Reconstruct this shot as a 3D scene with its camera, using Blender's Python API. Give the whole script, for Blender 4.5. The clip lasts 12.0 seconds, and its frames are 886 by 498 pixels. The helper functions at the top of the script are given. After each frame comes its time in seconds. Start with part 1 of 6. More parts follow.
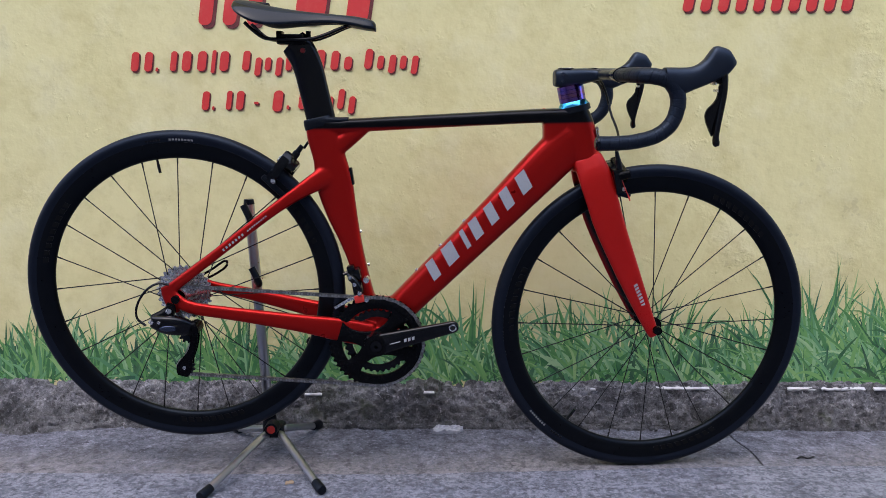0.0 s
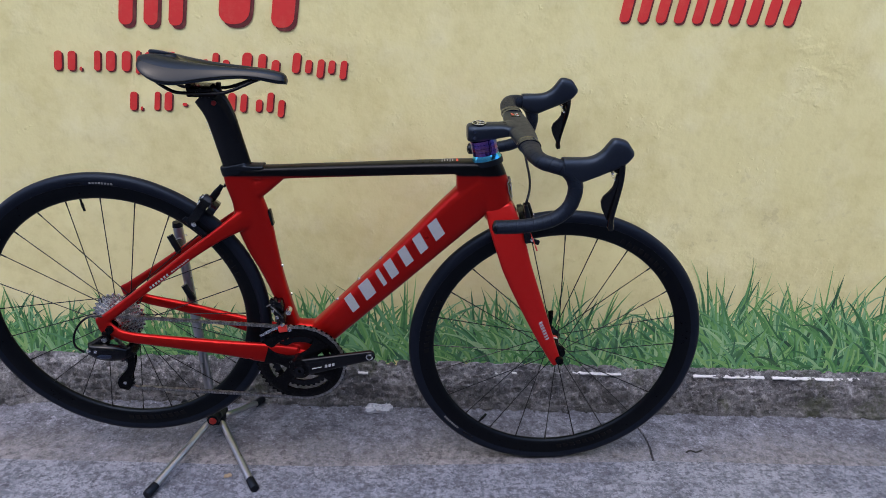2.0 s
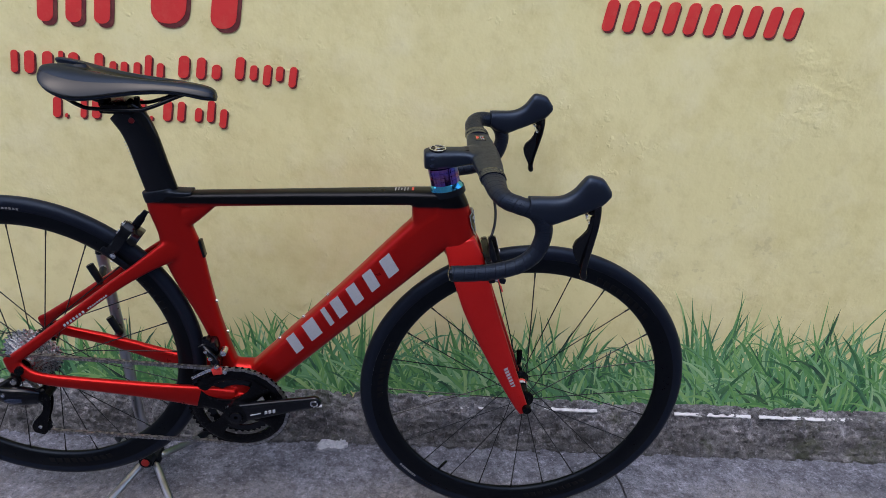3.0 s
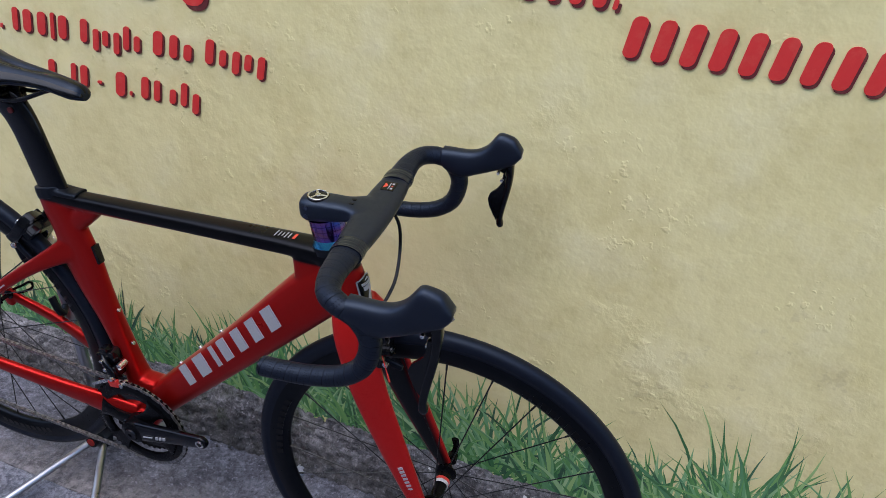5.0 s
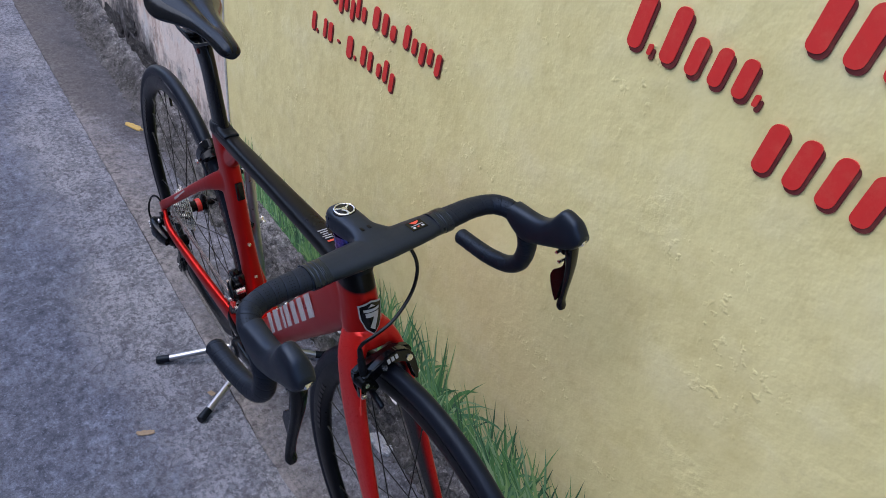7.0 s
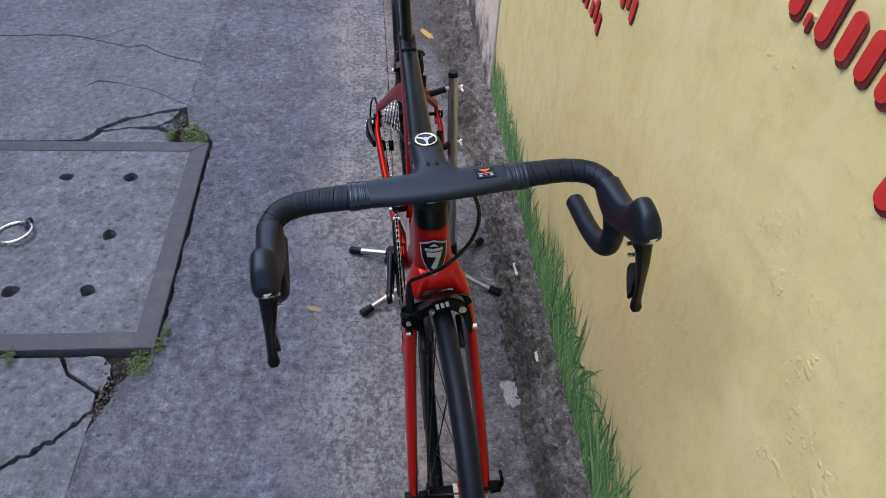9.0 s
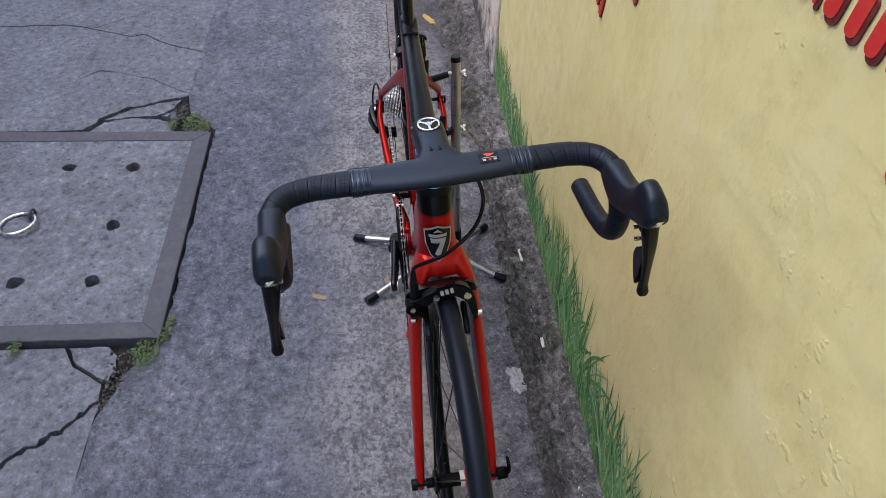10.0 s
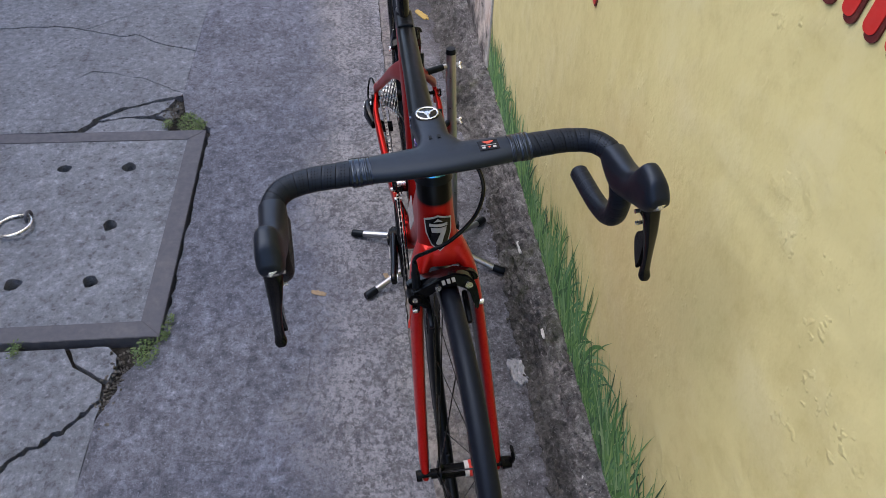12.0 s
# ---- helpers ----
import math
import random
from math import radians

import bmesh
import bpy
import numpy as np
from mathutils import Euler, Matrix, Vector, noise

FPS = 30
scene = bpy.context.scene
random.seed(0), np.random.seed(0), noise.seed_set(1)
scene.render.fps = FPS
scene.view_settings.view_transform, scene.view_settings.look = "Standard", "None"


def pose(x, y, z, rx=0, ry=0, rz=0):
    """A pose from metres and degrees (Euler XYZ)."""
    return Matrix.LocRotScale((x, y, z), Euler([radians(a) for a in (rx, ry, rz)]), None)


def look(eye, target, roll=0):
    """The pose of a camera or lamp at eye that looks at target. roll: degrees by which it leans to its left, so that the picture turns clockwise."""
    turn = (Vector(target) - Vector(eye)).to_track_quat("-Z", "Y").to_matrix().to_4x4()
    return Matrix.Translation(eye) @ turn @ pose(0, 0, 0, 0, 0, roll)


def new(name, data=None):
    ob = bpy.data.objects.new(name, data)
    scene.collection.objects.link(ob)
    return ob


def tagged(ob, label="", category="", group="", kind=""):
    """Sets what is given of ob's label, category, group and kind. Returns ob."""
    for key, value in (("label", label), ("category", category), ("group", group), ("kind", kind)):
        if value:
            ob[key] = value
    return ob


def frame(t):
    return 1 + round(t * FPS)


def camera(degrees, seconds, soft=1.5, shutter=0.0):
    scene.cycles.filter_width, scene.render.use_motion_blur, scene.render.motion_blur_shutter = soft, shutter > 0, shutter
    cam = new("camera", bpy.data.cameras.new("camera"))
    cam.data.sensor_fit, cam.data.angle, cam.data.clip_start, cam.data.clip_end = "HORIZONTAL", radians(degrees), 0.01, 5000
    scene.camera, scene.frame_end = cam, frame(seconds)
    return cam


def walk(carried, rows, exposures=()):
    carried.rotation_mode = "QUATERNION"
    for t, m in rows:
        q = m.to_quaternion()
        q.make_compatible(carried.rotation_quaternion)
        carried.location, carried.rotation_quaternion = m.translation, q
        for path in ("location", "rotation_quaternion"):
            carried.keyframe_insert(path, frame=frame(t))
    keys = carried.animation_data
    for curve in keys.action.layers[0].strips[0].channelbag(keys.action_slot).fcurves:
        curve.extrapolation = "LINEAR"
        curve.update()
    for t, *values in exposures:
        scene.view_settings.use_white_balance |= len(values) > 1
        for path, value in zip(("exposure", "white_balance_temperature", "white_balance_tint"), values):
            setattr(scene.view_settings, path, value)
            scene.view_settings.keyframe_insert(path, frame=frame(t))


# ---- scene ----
cam = camera(61.5, 12.0, 0.4)
PATH = [
    (0, (0.022, 0.02, 0.734), (-0.001, 1.996, 0.432), -0.0),
    (0.5, (0.058, 0.055, 0.791), (0.03, 2.016, 0.401), 0.4),
    (1, (0.108, 0.057, 0.985), (0.083, 1.966, 0.389), 0.8),
    (1.5, (0.18, 0.07, 1.138), (0.152, 1.934, 0.411), 0.8),
    (2, (0.196, 0.078, 1.212), (0.182, 1.923, 0.439), 1.2),
    (2.5, (0.202, 0.171, 1.219), (0.199, 2.003, 0.416), 1.8),
    (3, (0.254, 0.289, 1.244), (0.276, 2.114, 0.426), 2.6),
    (3.5, (0.446, 0.397, 1.259), (0.26, 2.208, 0.431), 2.6),
    (3.7, (0.535, 0.437, 1.29), (0.24, 2.223, 0.438), 4.1),
    (5.3, (0.795, 0.796, 1.325), (0.046, 2.342, 0.302), 3.8),
    (5.5, (0.87, 0.835, 1.331), (-0.101, 2.25, 0.304), 2.1),
    (6, (1.04, 0.948, 1.365), (-0.153, 2.169, 0.322), 3.2),
    (6.5, (1.058, 1.043, 1.389), (-0.2, 2.172, 0.321), 3.5),
    (7, (1.017, 1.145, 1.415), (-0.282, 2.16, 0.284), 8.0),
    (7.5, (0.995, 1.26, 1.412), (-0.416, 1.995, 0.2), 8.3),
    (7.7, (1.015, 1.336, 1.407), (-0.464, 1.835, 0.157), 7.1),
    (9.3, (1.066, 1.485, 1.411), (-0.407, 1.686, 0.073), 4.8),
    (9.5, (1.062, 1.485, 1.407), (-0.406, 1.684, 0.063), 4.7),
    (10, (1.06, 1.486, 1.403), (-0.393, 1.679, 0.043), 4.0),
    (10.5, (1.061, 1.488, 1.399), (-0.381, 1.699, 0.029), 4.4),
    (11, (1.063, 1.483, 1.399), (-0.376, 1.69, 0.025), 4.6),
    (11.5, (1.066, 1.483, 1.397), (-0.376, 1.68, 0.025), 4.4),
    (12, (1.067, 1.479, 1.394), (-0.382, 1.683, 0.03), 3.2),
]
walk(cam, [(t, look(eye, target, roll)) for t, eye, target, roll in PATH],
     [(0, 1.34, 6060, 14), (1.0, 1.38, 6060, 14), (2.0, 1.27, 6060, 14), (3.5, 1.19, 6030, 14), (6.5, 1.14, 5980, 13), (9.5, 1.23, 6750, 11), (12, 1.22, 6780, 11)])

# ---- light ----
world = bpy.data.worlds.new("sky")
scene.world = world
world.use_nodes = True
wn = world.node_tree
sky = wn.nodes.new("ShaderNodeTexSky")
sky.sky_type = "NISHITA"
sky.sun_disc = False
sky.sun_elevation = radians(62)
sky.sun_rotation = radians(200)
sky.air_density, sky.dust_density, sky.ozone_density = 1.0, 2.0, 1.0
wn.links.new(sky.outputs[0], wn.nodes["Background"].inputs[0])
wn.nodes["Background"].inputs[1].default_value = 0.16
sun = new("sun", bpy.data.lights.new("sun", "SUN"))
sun.data.energy, sun.data.angle, sun.data.color = 0.7, radians(85), (1.0, 0.96, 0.91)
sun.matrix_world = look((-1.5, -4.0, 9.0), (0, 1.5, 0))


# ---- materials ----
def mat(name, color=(0.5, 0.5, 0.5), rough=0.5, metal=0.0, coat=0.0, spec=0.5):
    m = bpy.data.materials.new(name)
    m.use_nodes = True
    b = m.node_tree.nodes["Principled BSDF"]
    b.inputs["Base Color"].default_value = (*color, 1)
    b.inputs["Roughness"].default_value = rough
    b.inputs["Metallic"].default_value = metal
    b.inputs["Coat Weight"].default_value = coat
    b.inputs["Specular IOR Level"].default_value = spec
    b.inputs["Coat Roughness"].default_value = 0.12
    return m


def nodes(m):
    t = m.node_tree
    return t, t.nodes["Principled BSDF"]


def add(t, kind, **values):
    n = t.nodes.new("ShaderNode" + kind)
    for k, v in values.items():
        n.inputs[k.replace("_", " ")].default_value = v
    return n


def coords(t, space="Object"):
    return t.nodes.new("ShaderNodeTexCoord").outputs[space]


def noise_tex(t, src, scale, detail=4.0, rough=0.55, stretch=None):
    n = add(t, "TexNoise", Scale=scale, Detail=detail, Roughness=rough)
    if stretch:
        mp = t.nodes.new("ShaderNodeMapping")
        mp.inputs["Scale"].default_value = stretch
        t.links.new(src, mp.inputs["Vector"])
        src = mp.outputs[0]
    t.links.new(src, n.inputs["Vector"])
    return n.outputs["Fac"]


def ramp(t, src, stops):
    r = t.nodes.new("ShaderNodeValToRGB")
    e = r.color_ramp.elements
    while len(e) < len(stops):
        e.new(0.5)
    for k, (p, c) in zip(e, stops):
        k.position, k.color = p, (*c, 1) if len(c) == 3 else c
    t.links.new(src, r.inputs[0])
    return r.outputs[0]


def mix(t, fac, a, b, mode="MIX"):
    n = t.nodes.new("ShaderNodeMix")
    n.data_type, n.blend_type = "RGBA", mode
    for sock, v in ((n.inputs[0], fac), (n.inputs[6], a), (n.inputs[7], b)):
        if isinstance(v, (int, float)):
            sock.default_value = v
        elif isinstance(v, tuple):
            sock.default_value = (*v, 1)
        else:
            t.links.new(v, sock)
    return n.outputs[2]


def gray(v):
    return (v, v, v)


def bump(t, b, heights, strength=0.5):
    prev = None
    for h, s, d in heights:
        n = add(t, "Bump", Strength=s * strength, Distance=d)
        t.links.new(h, n.inputs["Height"])
        if prev:
            t.links.new(prev, n.inputs["Normal"])
        prev = n.outputs[0]
    t.links.new(prev, b.inputs["Normal"])


def concrete(name, dark, light, patch, grain=260, speck=0.5, worn_from=None, moss=False, stones=0.0, coarse=0.0, dirt=0.0, skin=0.0, film=0.0):
    """Cement skin: broad and middle tone changes, fine grit, dark stone chips, pale worn crust."""
    m = mat(name, rough=0.95, spec=0.22)
    t, b = nodes(m)
    c = coords(t)
    big = noise_tex(t, c, 1.4, 5, 0.6)
    mid = noise_tex(t, c, 9, 7, 0.7)
    grit = noise_tex(t, c, 150, 5, 0.8)
    fine = noise_tex(t, c, grain, 3, 0.7)
    base = mix(t, ramp(t, big, [(0.32, gray(0)), (0.68, gray(1))]), dark, light)
    base = mix(t, ramp(t, mid, [(0.42, gray(0)), (0.72, gray(0.6))]), base, patch)
    mottle = noise_tex(t, c, 42, 6, 0.75)
    base = mix(t, 0.95, base, ramp(t, mottle, [(0.34, gray(0.54)), (0.47, gray(0.96)), (0.55, gray(1.05)), (0.68, gray(1.55))]), "MULTIPLY")
    base = mix(t, 0.75, base, ramp(t, noise_tex(t, c, 4.5, 5, 0.65), [(0.36, gray(0.78)), (0.5, gray(1.0)), (0.64, gray(1.2))]), "MULTIPLY")
    if coarse:
        base = mix(t, coarse, base, ramp(t, noise_tex(t, c, 21, 3, 0.6), [(0.34, gray(0.35)), (0.46, gray(0.85)), (0.56, gray(1.15)), (0.68, gray(1.9))]), "MULTIPLY")
    base = mix(t, speck, base, ramp(t, grit, [(0.34, gray(0.45)), (0.48, gray(0.95)), (0.56, gray(1.05)), (0.68, gray(1.75))]), "MULTIPLY")
    base = mix(t, speck, base, ramp(t, fine, [(0.32, gray(0.6)), (0.5, gray(1.0)), (0.68, gray(1.4))]), "MULTIPLY")
    dots = noise_tex(t, c, 95, 2, 0.6)
    base = mix(t, ramp(t, dots, [(0.63, gray(0)), (0.66, gray(0.9 * speck))]), base, tuple(k * 1.75 for k in light))
    base = mix(t, ramp(t, dots, [(0.335, gray(0.9 * speck)), (0.365, gray(0))]), base, tuple(k * 0.5 for k in dark))
    scratch = noise_tex(t, c, 34, 7, 0.8, (1.0, 2.2, 1.0))
    base = mix(t, ramp(t, scratch, [(0.61, gray(0)), (0.65, gray(0.55 * speck))]), base, tuple(k * 1.7 for k in light))
    pits = noise_tex(t, c, 55, 4, 0.7)
    base = mix(t, ramp(t, pits, [(0.27, gray(0.7)), (0.34, gray(0))]), base, tuple(k * 0.5 for k in dark))
    if stones:
        # broken chips of aggregate, dark and pale, with ragged outlines
        warp = t.nodes.new("ShaderNodeVectorMath")
        warp.operation = "MULTIPLY_ADD"
        ragged = add(t, "TexNoise", Scale=120.0, Detail=3.0)
        t.links.new(c, ragged.inputs["Vector"])
        t.links.new(ragged.outputs["Color"], warp.inputs[0])
        warp.inputs[1].default_value = (0.012, 0.012, 0.012)
        t.links.new(c, warp.inputs[2])
        for scale, lo, share, tone in ((68, 0.76, 0.85, tuple(k * 0.52 for k in dark)), (130, 0.70, 0.6, tuple(k * 0.62 for k in dark)), (95, 0.78, 0.55, tuple(k * 1.55 for k in light))):
            v = t.nodes.new("ShaderNodeTexVoronoi")
            v.inputs["Scale"].default_value = scale
            t.links.new(warp.outputs[0], v.inputs["Vector"])
            chip = mix(t, 1.0, ramp(t, v.outputs["Color"], [(lo, gray(0)), (lo + 0.07, gray(share * stones))]), ramp(t, v.outputs["Distance"], [(0.22, gray(1)), (0.46, gray(0))]), "MULTIPLY")
            base = mix(t, chip, base, tone)
    if worn_from:
        # the skin is worn to a pale, gritty, slightly tan crust along one side of the strip
        sep = t.nodes.new("ShaderNodeSeparateXYZ")
        t.links.new(c, sep.inputs[0])
        wave = t.nodes.new("ShaderNodeMath")
        wave.operation = "MULTIPLY_ADD"
        t.links.new(noise_tex(t, c, 2.3, 4, 0.6), wave.inputs[0])
        wave.inputs[1].default_value = 0.45
        t.links.new(sep.outputs["Y"], wave.inputs[2])
        half = t.nodes.new("ShaderNodeMath")
        half.operation = "MULTIPLY"
        half.inputs[1].default_value = 0.4
        t.links.new(wave.outputs[0], half.inputs[0])
        low, high = sorted(worn_from[:2])
        rising = worn_from[0] < worn_from[1]
        side = ramp(t, half.outputs[0], [((low + 0.22) * 0.4, gray(0 if rising else 1)), ((high + 0.22) * 0.4, gray(1 if rising else 0))])
        detail = ramp(t, noise_tex(t, c, 60, 5, 0.72), [(0.36, gray(0.42)), (0.5, gray(1.0)), (0.62, gray(1.75))])
        warm = mix(t, 1.0, detail, (light[0] * 1.05, light[1] * 0.96, light[2] * 0.80), "MULTIPLY")
        base = mix(t, mix(t, 1.0, side, gray(0.7), "MULTIPLY"), base, warm)
        blot = mix(t, 0.26, noise_tex(t, c, 66, 8, 0.82), noise_tex(t, c, 11, 4, 0.6))
        mask = mix(t, 1.0, ramp(t, blot, [(0.488, gray(0)), (0.535, gray(worn_from[2]))]), side, "MULTIPLY")
        mask = mix(t, 0.5, mask, ramp(t, noise_tex(t, c, 180, 3, 0.7), [(0.40, gray(0.1)), (0.54, gray(1))]), "MULTIPLY")
        base = mix(t, mask, base, (light[0] * 2.2, light[1] * 2.05, light[2] * 1.75))
        base = mix(t, mix(t, 1.0, ramp(t, mid, [(0.5, gray(0)), (0.7, gray(0.3))]), side, "MULTIPLY"), base, (dark[0] * 0.78, dark[1] * 0.70, dark[2] * 0.62))
    scale = None
    if skin:
        # a thin trowelled skin that has flaked off in patches, with a dark broken rim
        scale = noise_tex(t, c, skin, 4, 0.5)
        base = mix(t, ramp(t, scale, [(0.47, gray(0.6)), (0.52, gray(0))]), base, mix(t, 1.0, base, (0.84, 0.86, 0.92), "MULTIPLY"))
        base = mix(t, ramp(t, scale, [(0.497, gray(0)), (0.499, gray(0.5)), (0.500, gray(0.5)), (0.502, gray(0))]), base, tuple(k * 0.5 for k in dark))
        scale = ramp(t, scale, [(0.496, gray(0)), (0.506, gray(1))])
    if dirt:
        # dark dirt gathered in a ragged strip along the foot of the wall
        far = t.nodes.new("ShaderNodeSeparateXYZ")
        t.links.new(c, far.inputs[0])
        edge = t.nodes.new("ShaderNodeMath")
        edge.operation = "MULTIPLY_ADD"
        t.links.new(noise_tex(t, c, 5.5, 7, 0.7), edge.inputs[0])
        edge.inputs[1].default_value = 0.30
        away = t.nodes.new("ShaderNodeMath")
        away.operation, away.use_clamp = "MULTIPLY_ADD", True
        t.links.new(far.outputs["X"], away.inputs[0])
        away.inputs[1].default_value, away.inputs[2].default_value = -0.32, -0.42
        wide = t.nodes.new("ShaderNodeMath")
        t.links.new(far.outputs["Y"], wide.inputs[0])
        t.links.new(away.outputs[0], wide.inputs[1])
        t.links.new(wide.outputs[0], edge.inputs[2])
        third = t.nodes.new("ShaderNodeMath")
        third.operation = "MULTIPLY"
        third.inputs[1].default_value = 0.4
        t.links.new(edge.outputs[0], third.inputs[0])
        base = mix(t, ramp(t, third.outputs[0], [((dirt + 0.14) * 0.4, gray(0)), ((dirt + 0.22) * 0.4, gray(0.55))]), base, (0.055, 0.051, 0.052))
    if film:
        # near-black streaks along the curb's eroded face, fading out past y = film
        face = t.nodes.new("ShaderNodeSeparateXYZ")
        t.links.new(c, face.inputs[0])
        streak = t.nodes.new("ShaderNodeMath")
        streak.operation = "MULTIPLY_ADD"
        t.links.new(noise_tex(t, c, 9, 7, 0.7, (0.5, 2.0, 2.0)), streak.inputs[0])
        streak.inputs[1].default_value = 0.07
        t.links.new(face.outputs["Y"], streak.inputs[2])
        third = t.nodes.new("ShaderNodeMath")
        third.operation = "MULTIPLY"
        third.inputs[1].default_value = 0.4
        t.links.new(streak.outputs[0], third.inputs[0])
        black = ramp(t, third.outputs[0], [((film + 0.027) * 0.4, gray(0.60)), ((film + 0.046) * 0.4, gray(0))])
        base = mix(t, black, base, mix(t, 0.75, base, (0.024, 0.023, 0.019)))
    if moss:
        green = noise_tex(t, c, 5.2, 7, 0.7)
        base = mix(t, ramp(t, green, [(0.57, gray(0)), (0.67, gray(0.65))]), base, (0.040, 0.046, 0.020))
    t.links.new(base, b.inputs["Base Color"])
    bump(t, b, ([(scale, 0.6, 0.002)] if skin else []) + [(mid, 0.5, 0.005), (pits, 0.8, 0.006), (dots, 0.7, 0.003), (grit, 0.9, 0.0030), (fine, 0.8, 0.0012)], 1.0)
    return m


ROAD = concrete("aggregate concrete", (0.106, 0.117, 0.156), (0.134, 0.146, 0.193), (0.140, 0.152, 0.197), 420, 0.6, (1.29, 1.43, 0.95), stones=0.9, coarse=0.28, skin=1.5)
APRON = concrete("trowelled concrete", (0.110, 0.111, 0.131), (0.161, 0.161, 0.190), (0.186, 0.185, 0.213), 420, 0.85, (1.74, 1.58, 0.45), stones=0.6, coarse=0.30, dirt=1.825)
SLAB = concrete("old slab concrete", (0.138, 0.155, 0.195), (0.170, 0.189, 0.235), (0.152, 0.170, 0.213), 420, 0.24, stones=1.0, coarse=0.10)
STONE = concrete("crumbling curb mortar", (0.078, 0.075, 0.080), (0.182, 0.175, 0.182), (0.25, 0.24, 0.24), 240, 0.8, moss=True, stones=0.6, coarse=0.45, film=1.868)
ROCK = concrete("black weathered stone", (0.020, 0.019, 0.021), (0.052, 0.049, 0.050), (0.10, 0.095, 0.092), 200, 0.9, moss=True)
SOIL = concrete("dark dirt", (0.022, 0.021, 0.022), (0.038, 0.036, 0.036), (0.050, 0.047, 0.045), 260, 0.7)


TAN_X, TAN_Z = 0.20, 0.50
PATCH_X, PATCH_Z = -2.52, 0.020


def plaster_yellow():
    m = mat("yellow lumpy wall paint", rough=0.8, spec=0.15)
    t, b = nodes(m)
    c = coords(t)
    big = noise_tex(t, c, 1.3, 4, 0.55)
    mid = noise_tex(t, c, 9, 5, 0.6)
    fine = noise_tex(t, c, 60, 4, 0.6)
    base = mix(t, ramp(t, big, [(0.35, gray(0)), (0.65, gray(1))]), (0.640, 0.574, 0.280), (0.688, 0.620, 0.322))
    base = mix(t, ramp(t, mid, [(0.5, gray(0)), (0.8, gray(0.6))]), base, (0.71, 0.66, 0.42))
    grime = noise_tex(t, c, 7.5, 8, 0.72)
    base = mix(t, ramp(t, grime, [(0.47, gray(0)), (0.66, gray(0.42))]), base, (0.50, 0.425, 0.185))
    base = mix(t, ramp(t, noise_tex(t, c, 30, 5, 0.7), [(0.54, gray(0)), (0.72, gray(0.16))]), base, (0.50, 0.43, 0.20))
    stain = noise_tex(t, c, 4.5, 8, 0.75)
    base = mix(t, ramp(t, stain, [(0.64, gray(0)), (0.74, gray(0.35))]), base, (0.33, 0.26, 0.12))
    # broad tan patch with a cloudy edge, low on the wall
    far = t.nodes.new("ShaderNodeVectorMath")
    far.operation = "DISTANCE"
    t.links.new(c, far.inputs[0])
    far.inputs[1].default_value = (TAN_X, 1.925, TAN_Z)
    cloud = t.nodes.new("ShaderNodeMath")
    cloud.operation = "MULTIPLY_ADD"
    t.links.new(noise_tex(t, c, 3.3, 6, 0.6), cloud.inputs[0])
    cloud.inputs[1].default_value = 0.6
    t.links.new(far.outputs["Value"], cloud.inputs[2])
    base = mix(t, ramp(t, cloud.outputs[0], [(0.34, gray(0.42)), (0.66, gray(0))]), base, (0.50, 0.37, 0.20))
    # crumbling grey-brown flakes in one low stretch
    off = t.nodes.new("ShaderNodeVectorMath")
    off.operation = "DISTANCE"
    t.links.new(c, off.inputs[0])
    off.inputs[1].default_value = (0.98, 1.925, 0.40)
    flakes = mix(t, 1.0, ramp(t, off.outputs["Value"], [(0.18, gray(1)), (0.46, gray(0))]), ramp(t, noise_tex(t, c, 34, 4, 0.6), [(0.63, gray(0)), (0.67, gray(0.2))]), "MULTIPLY")
    base = mix(t, flakes, base, (0.30, 0.24, 0.15))
    dots = noise_tex(t, c, 38, 2, 0.5)
    base = mix(t, ramp(t, dots, [(0.79, gray(0)), (0.82, gray(0.8))]), base, (0.20, 0.15, 0.08))
    t.links.new(base, b.inputs["Base Color"])
    crust = noise_tex(t, c, 24, 4, 0.58)
    where = ramp(t, noise_tex(t, c, 3.1, 4, 0.55), [(0.53, gray(0)), (0.68, gray(1))])
    lumps = mix(t, 1.0, ramp(t, crust, [(0.45, gray(0)), (0.75, gray(1))]), where, "MULTIPLY")
    crumbs = mix(t, 1.0, ramp(t, noise_tex(t, c, 62, 2, 0.5), [(0.60, gray(0)), (0.70, gray(1))]), ramp(t, noise_tex(t, c, 5.5, 3, 0.5), [(0.58, gray(0)), (0.68, gray(1))]), "MULTIPLY")
    bump(t, b, [(mid, 0.46, 0.015), (lumps, 0.50, 0.007), (crumbs, 0.32, 0.005), (noise_tex(t, c, 21, 3, 0.5), 0.17, 0.006), (fine, 0.10, 0.0012)], 1.0)
    return m


